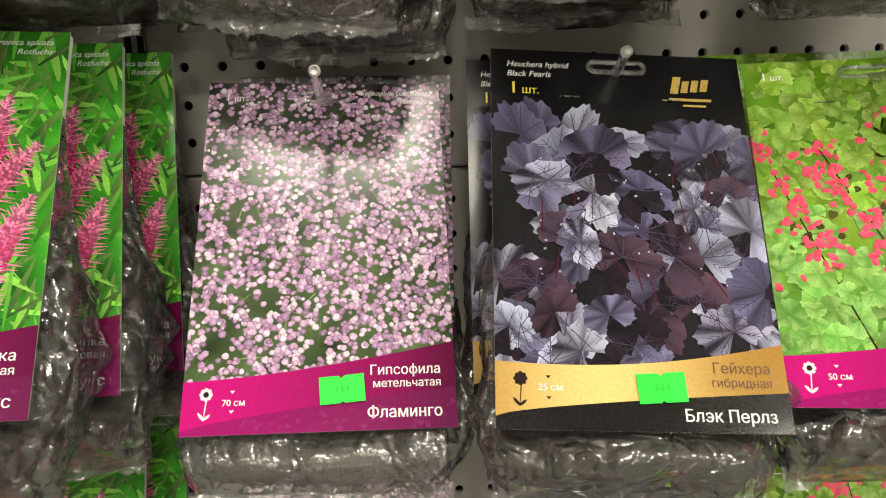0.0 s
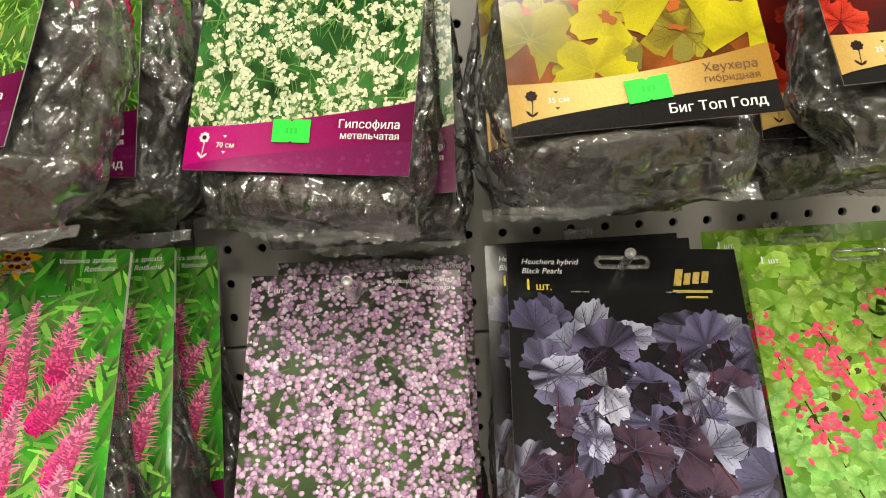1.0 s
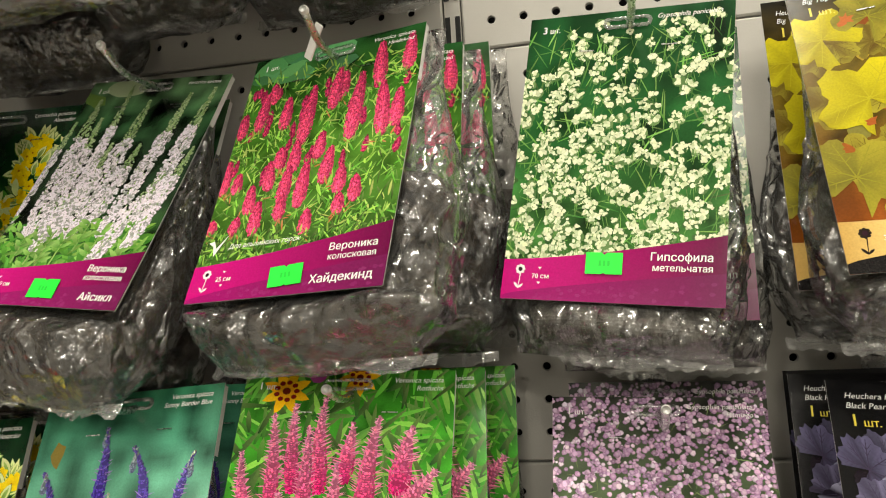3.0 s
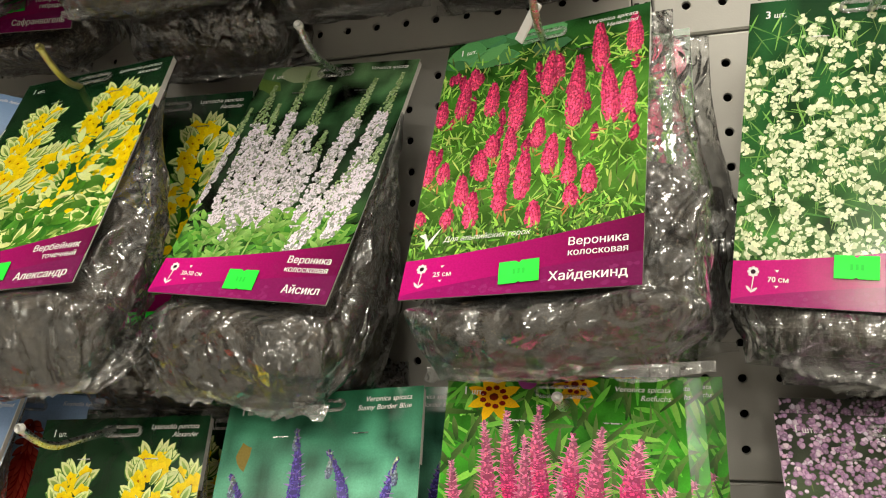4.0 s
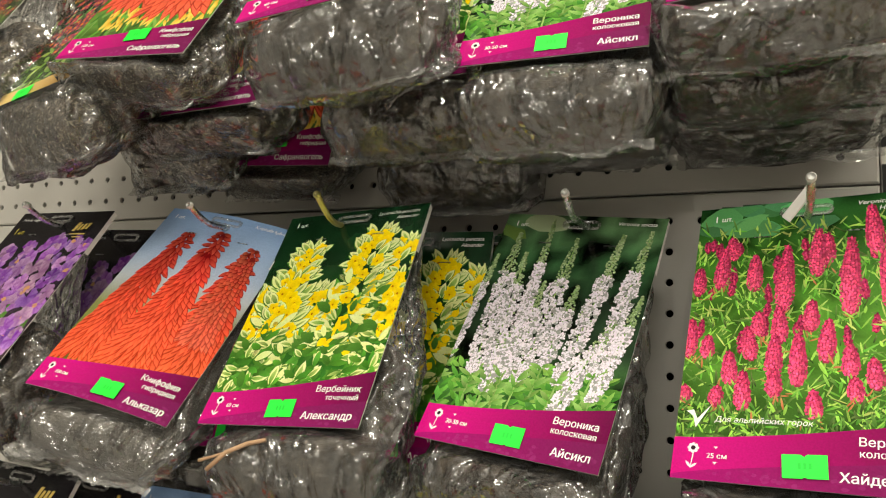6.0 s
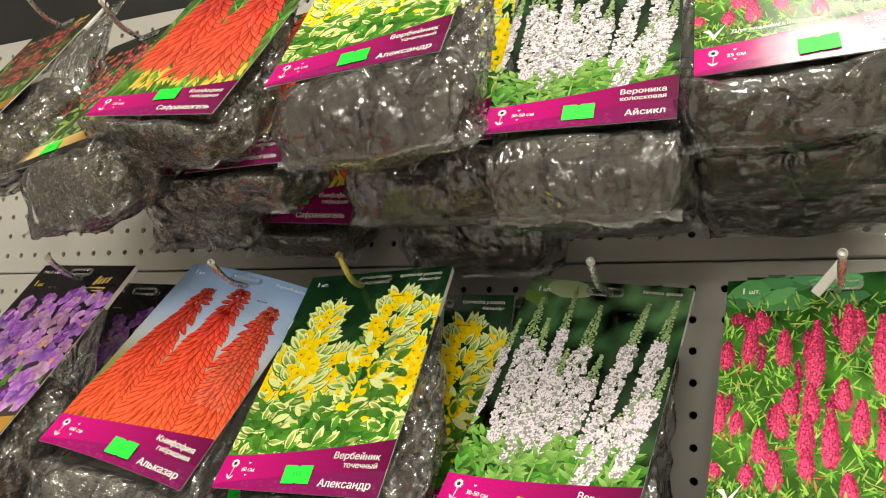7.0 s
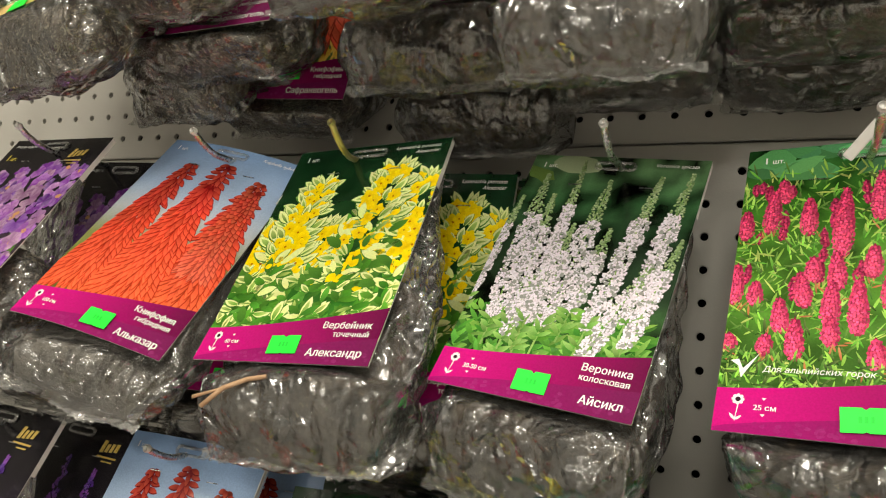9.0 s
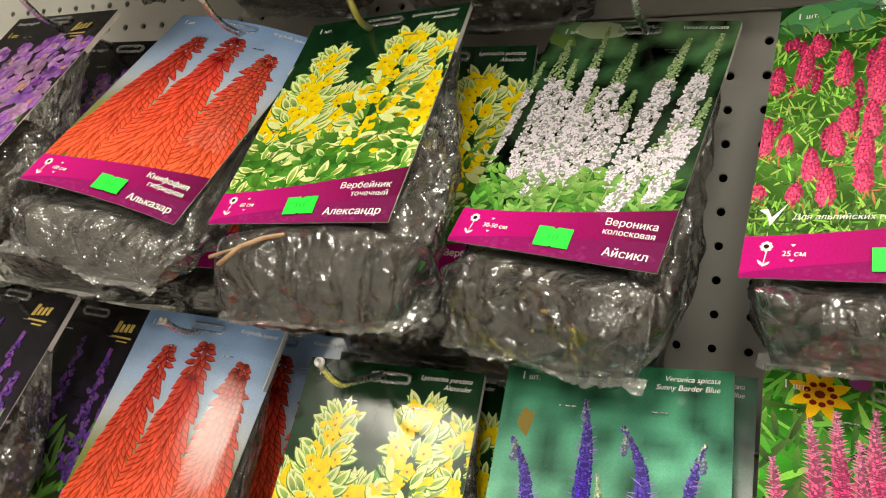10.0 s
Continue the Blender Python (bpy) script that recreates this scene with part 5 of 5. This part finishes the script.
# ---- middle row ----
hang(HAY, -0.092, -0.098, 1.435, 62, -2, -11, 0.132, 0.190)
hang(HAY, -0.080, -0.050, 1.440, 76, 1, -4)
hang(HAY, -0.066, -0.024, 1.446, 84, 0, 0)
hang(ICE, -0.241, -0.073, 1.434, 58, 5, -7, 0.125, 0.197)
hang(ICE, -0.262, -0.040, 1.424, 68, 4, -6)
hang(ALEX, -0.419, -0.104, 1.440, 58, -3, -3, 0.132, 0.191)
hang(ALEX, -0.386, -0.058, 1.428, 76, 1, 2)
hang(ALEX, -0.374, -0.036, 1.427, 82, 1, 0)
hang(ALC, -0.542, -0.108, 1.440, 52, 11, 6, 0.128, 0.194)
hang(ALC, -0.535, -0.060, 1.43, 72, 0, 0)
hang(LILAC, -0.694, -0.148, 1.443, 57, 2, -6)
hang(LILAC, -0.662, -0.105, 1.432, 68, 2, -2)
hang(LILAC, -0.636, -0.065, 1.425, 76, 1, 0)
hang(GYP, 0.100, -0.069, 1.441, 74, 5, -11, 0.132, 0.198)
hang(GYP, 0.105, -0.038, 1.43, 80, 1, -4)
hang(GOLD, 0.255, -0.093, 1.438, 65, -2, -4, 0.130, 0.193)
hang(GOLD, 0.250, -0.05, 1.44, 78, 0, 0)
hang(RED, 0.417, -0.098, 1.449, 64, -2, -5)
hang(RED, 0.415, -0.05, 1.44, 78, 0, 0)

# ---- lower row ----
hang(FLAM, 0.099, -0.070, 1.187, 54, 2, 2, 0.131, 0.200)
hang(FLAM, 0.108, -0.034, 1.191, 80, 1, 0)
hang(PEARL, 0.255, -0.118, 1.198, 57, 4, -1, 0.131, 0.195)
hang(PEARL, 0.247, -0.065, 1.197, 70, 1, -2)
hang(PEARL, 0.250, -0.035, 1.196, 80, 0, 0)
hang(CORAL, 0.399, -0.105, 1.192, 56, -1, -10, 0.131, 0.193)
hang(CORAL, 0.392, -0.05, 1.197, 78, 0, 0)
hang(FOX, -0.087, -0.127, 1.218, 60, 2, 4, 0.134, 0.189)
hang(FOX, -0.075, -0.09, 1.212, 68, 0, 3)
hang(FOX, -0.060, -0.05, 1.208, 78, 0, 0)
hang(BLUE, -0.234, -0.133, 1.210, 61, -4, -1, 0.131, 0.192)
hang(BLUE, -0.222, -0.08, 1.205, 74, -1, 0)
hang(ALEX, -0.381, -0.130, 1.192, 66, -2, 0, 0.128, 0.192)
hang(ALEX, -0.380, -0.09, 1.19, 76, 0, 0)
hang(ALC, -0.541, -0.123, 1.208, 62, 2, 1, 0.135, 0.192)
hang(ALC, -0.505, -0.08, 1.2, 74, 2, 4)
hang(ALC, -0.492, -0.045, 1.195, 80, 1, 2)
hang(VIOLET, -0.703, -0.159, 1.220, 62, 2, -4)
hang(VIOLET, -0.672, -0.11, 1.208, 70, 2, -2)
hang(VIOLET, -0.648, -0.06, 1.2, 78, 0, 0)

# ---- upper row ----
hang(ICE, -0.245, -0.086, 1.696, 64, 0, 2, 0.130, 0.192)
hang(ICE, -0.240, -0.045, 1.722, 80, 0, 0)
hang(ALEX, -0.391, -0.130, 1.725, 61, -3, -1, 0.134, 0.194)
hang(ALEX, -0.385, -0.07, 1.715, 72, 0, 2)
hang(ALEX, -0.37, -0.035, 1.690, 82, 0, 0)
hang(HAY, -0.109, -0.094, 1.718, 65, -2, 0, shift=-0.017)
hang(HAY, -0.1, -0.055, 1.712, 74, 0, 0, shift=-0.02)
hang(HAY, -0.1, -0.03, 1.700, 82, 0, 0, shift=-0.02)
hang(FAN, -0.550, -0.126, 1.708, 60, 5, 0, 0.131, 0.191)
hang(FAN, -0.544, -0.090, 1.688, 66, -1.4, 0)
hang(FAN, -0.575, -0.065, 1.702, 72, -3.8, 0)
hang(FAN, -0.521, -0.040, 1.678, 80, 3.4, 0)
hang(PLUM, -0.675, -0.125, 1.678, 60, -4, -8, shift=0.045)
hang(PLUM, -0.665, -0.07, 1.70, 72, 0, 0, shift=0.025)
hang(PLUM, -0.815, -0.11, 1.72, 60, -4, -8)

# ---- bottom row ----
hang(FLAM, 0.098, -0.065, 0.945, 60, -2, 0)
hang(FOX, -0.07, -0.07, 0.992, 70, 0, 3)
hang(FOX, -0.085, -0.10, 0.99, 64, 0, 3)
hang(PEARL, 0.262, -0.10, 0.965, 62, 0, -3)
hang(CORAL, 0.395, -0.09, 0.962, 62, 0, -5)

# ---- hooks ----
for x, z, ty, tz in ((-0.238, 1.425, -0.148, 1.438), (-0.540, 1.428, -0.165, 1.440), (-0.690, 1.430, -0.195, 1.442), (0.100, 1.430, -0.135, 1.442), (0.256, 1.425, -0.15, 1.437), (0.419, 1.44, -0.155, 1.452),
                     (0.101, 1.178, -0.147, 1.193), (0.254, 1.186, -0.145, 1.198), (0.400, 1.182, -0.15, 1.195), (-0.085, 1.204, -0.175, 1.214), (-0.232, 1.2, -0.175, 1.21), (-0.388, 1.185, -0.214, 1.201), (-0.548, 1.197, -0.17, 1.207), (-0.702, 1.208, -0.2, 1.22),
                     (-0.247, 1.69, -0.14, 1.703), (-0.393, 1.72, -0.175, 1.733), (-0.105, 1.711, -0.15, 1.724), (-0.562, 1.695, -0.18, 1.708), (-0.686, 1.67, -0.18, 1.683), (-0.815, 1.708, -0.165, 1.72),
                     (0.098, 0.934, -0.12, 0.946), (-0.08, 0.98, -0.15, 0.992), (0.262, 0.954, -0.155, 0.967), (0.395, 0.951, -0.145, 0.963)):
    hook(x, z, ty, tz)
hook(-0.430, 1.428, -0.150, 1.446, YELLOWED, "peg hook with a yellowed painted tip")
hay_hook = hook(-0.092, 1.424, -0.158, 1.438, label="steel peg hook with a white plastic label strip")
strip = part("label_strip", box_mesh("label_strip", -0.003, -0.0008, -0.013, 0.003, 0.0008, 0.013, WHITE_PLASTIC, 0.0008), hay_hook, "white plastic label strip")
strip.matrix_basis = pose(-0.006, -0.128, 0.004, 30, 40, 0)

root(ALEX["ob"], [(-0.034, -0.224, 0.0105), (-0.022, -0.213, 0.0125), (-0.008, -0.206, 0.0115), (0.003, -0.202, 0.0095)], 0.0015)
root(ALEX["ob"], [(-0.045, -0.218, 0.009), (-0.03, -0.2155, 0.012), (-0.022, -0.213, 0.012)], 0.001)
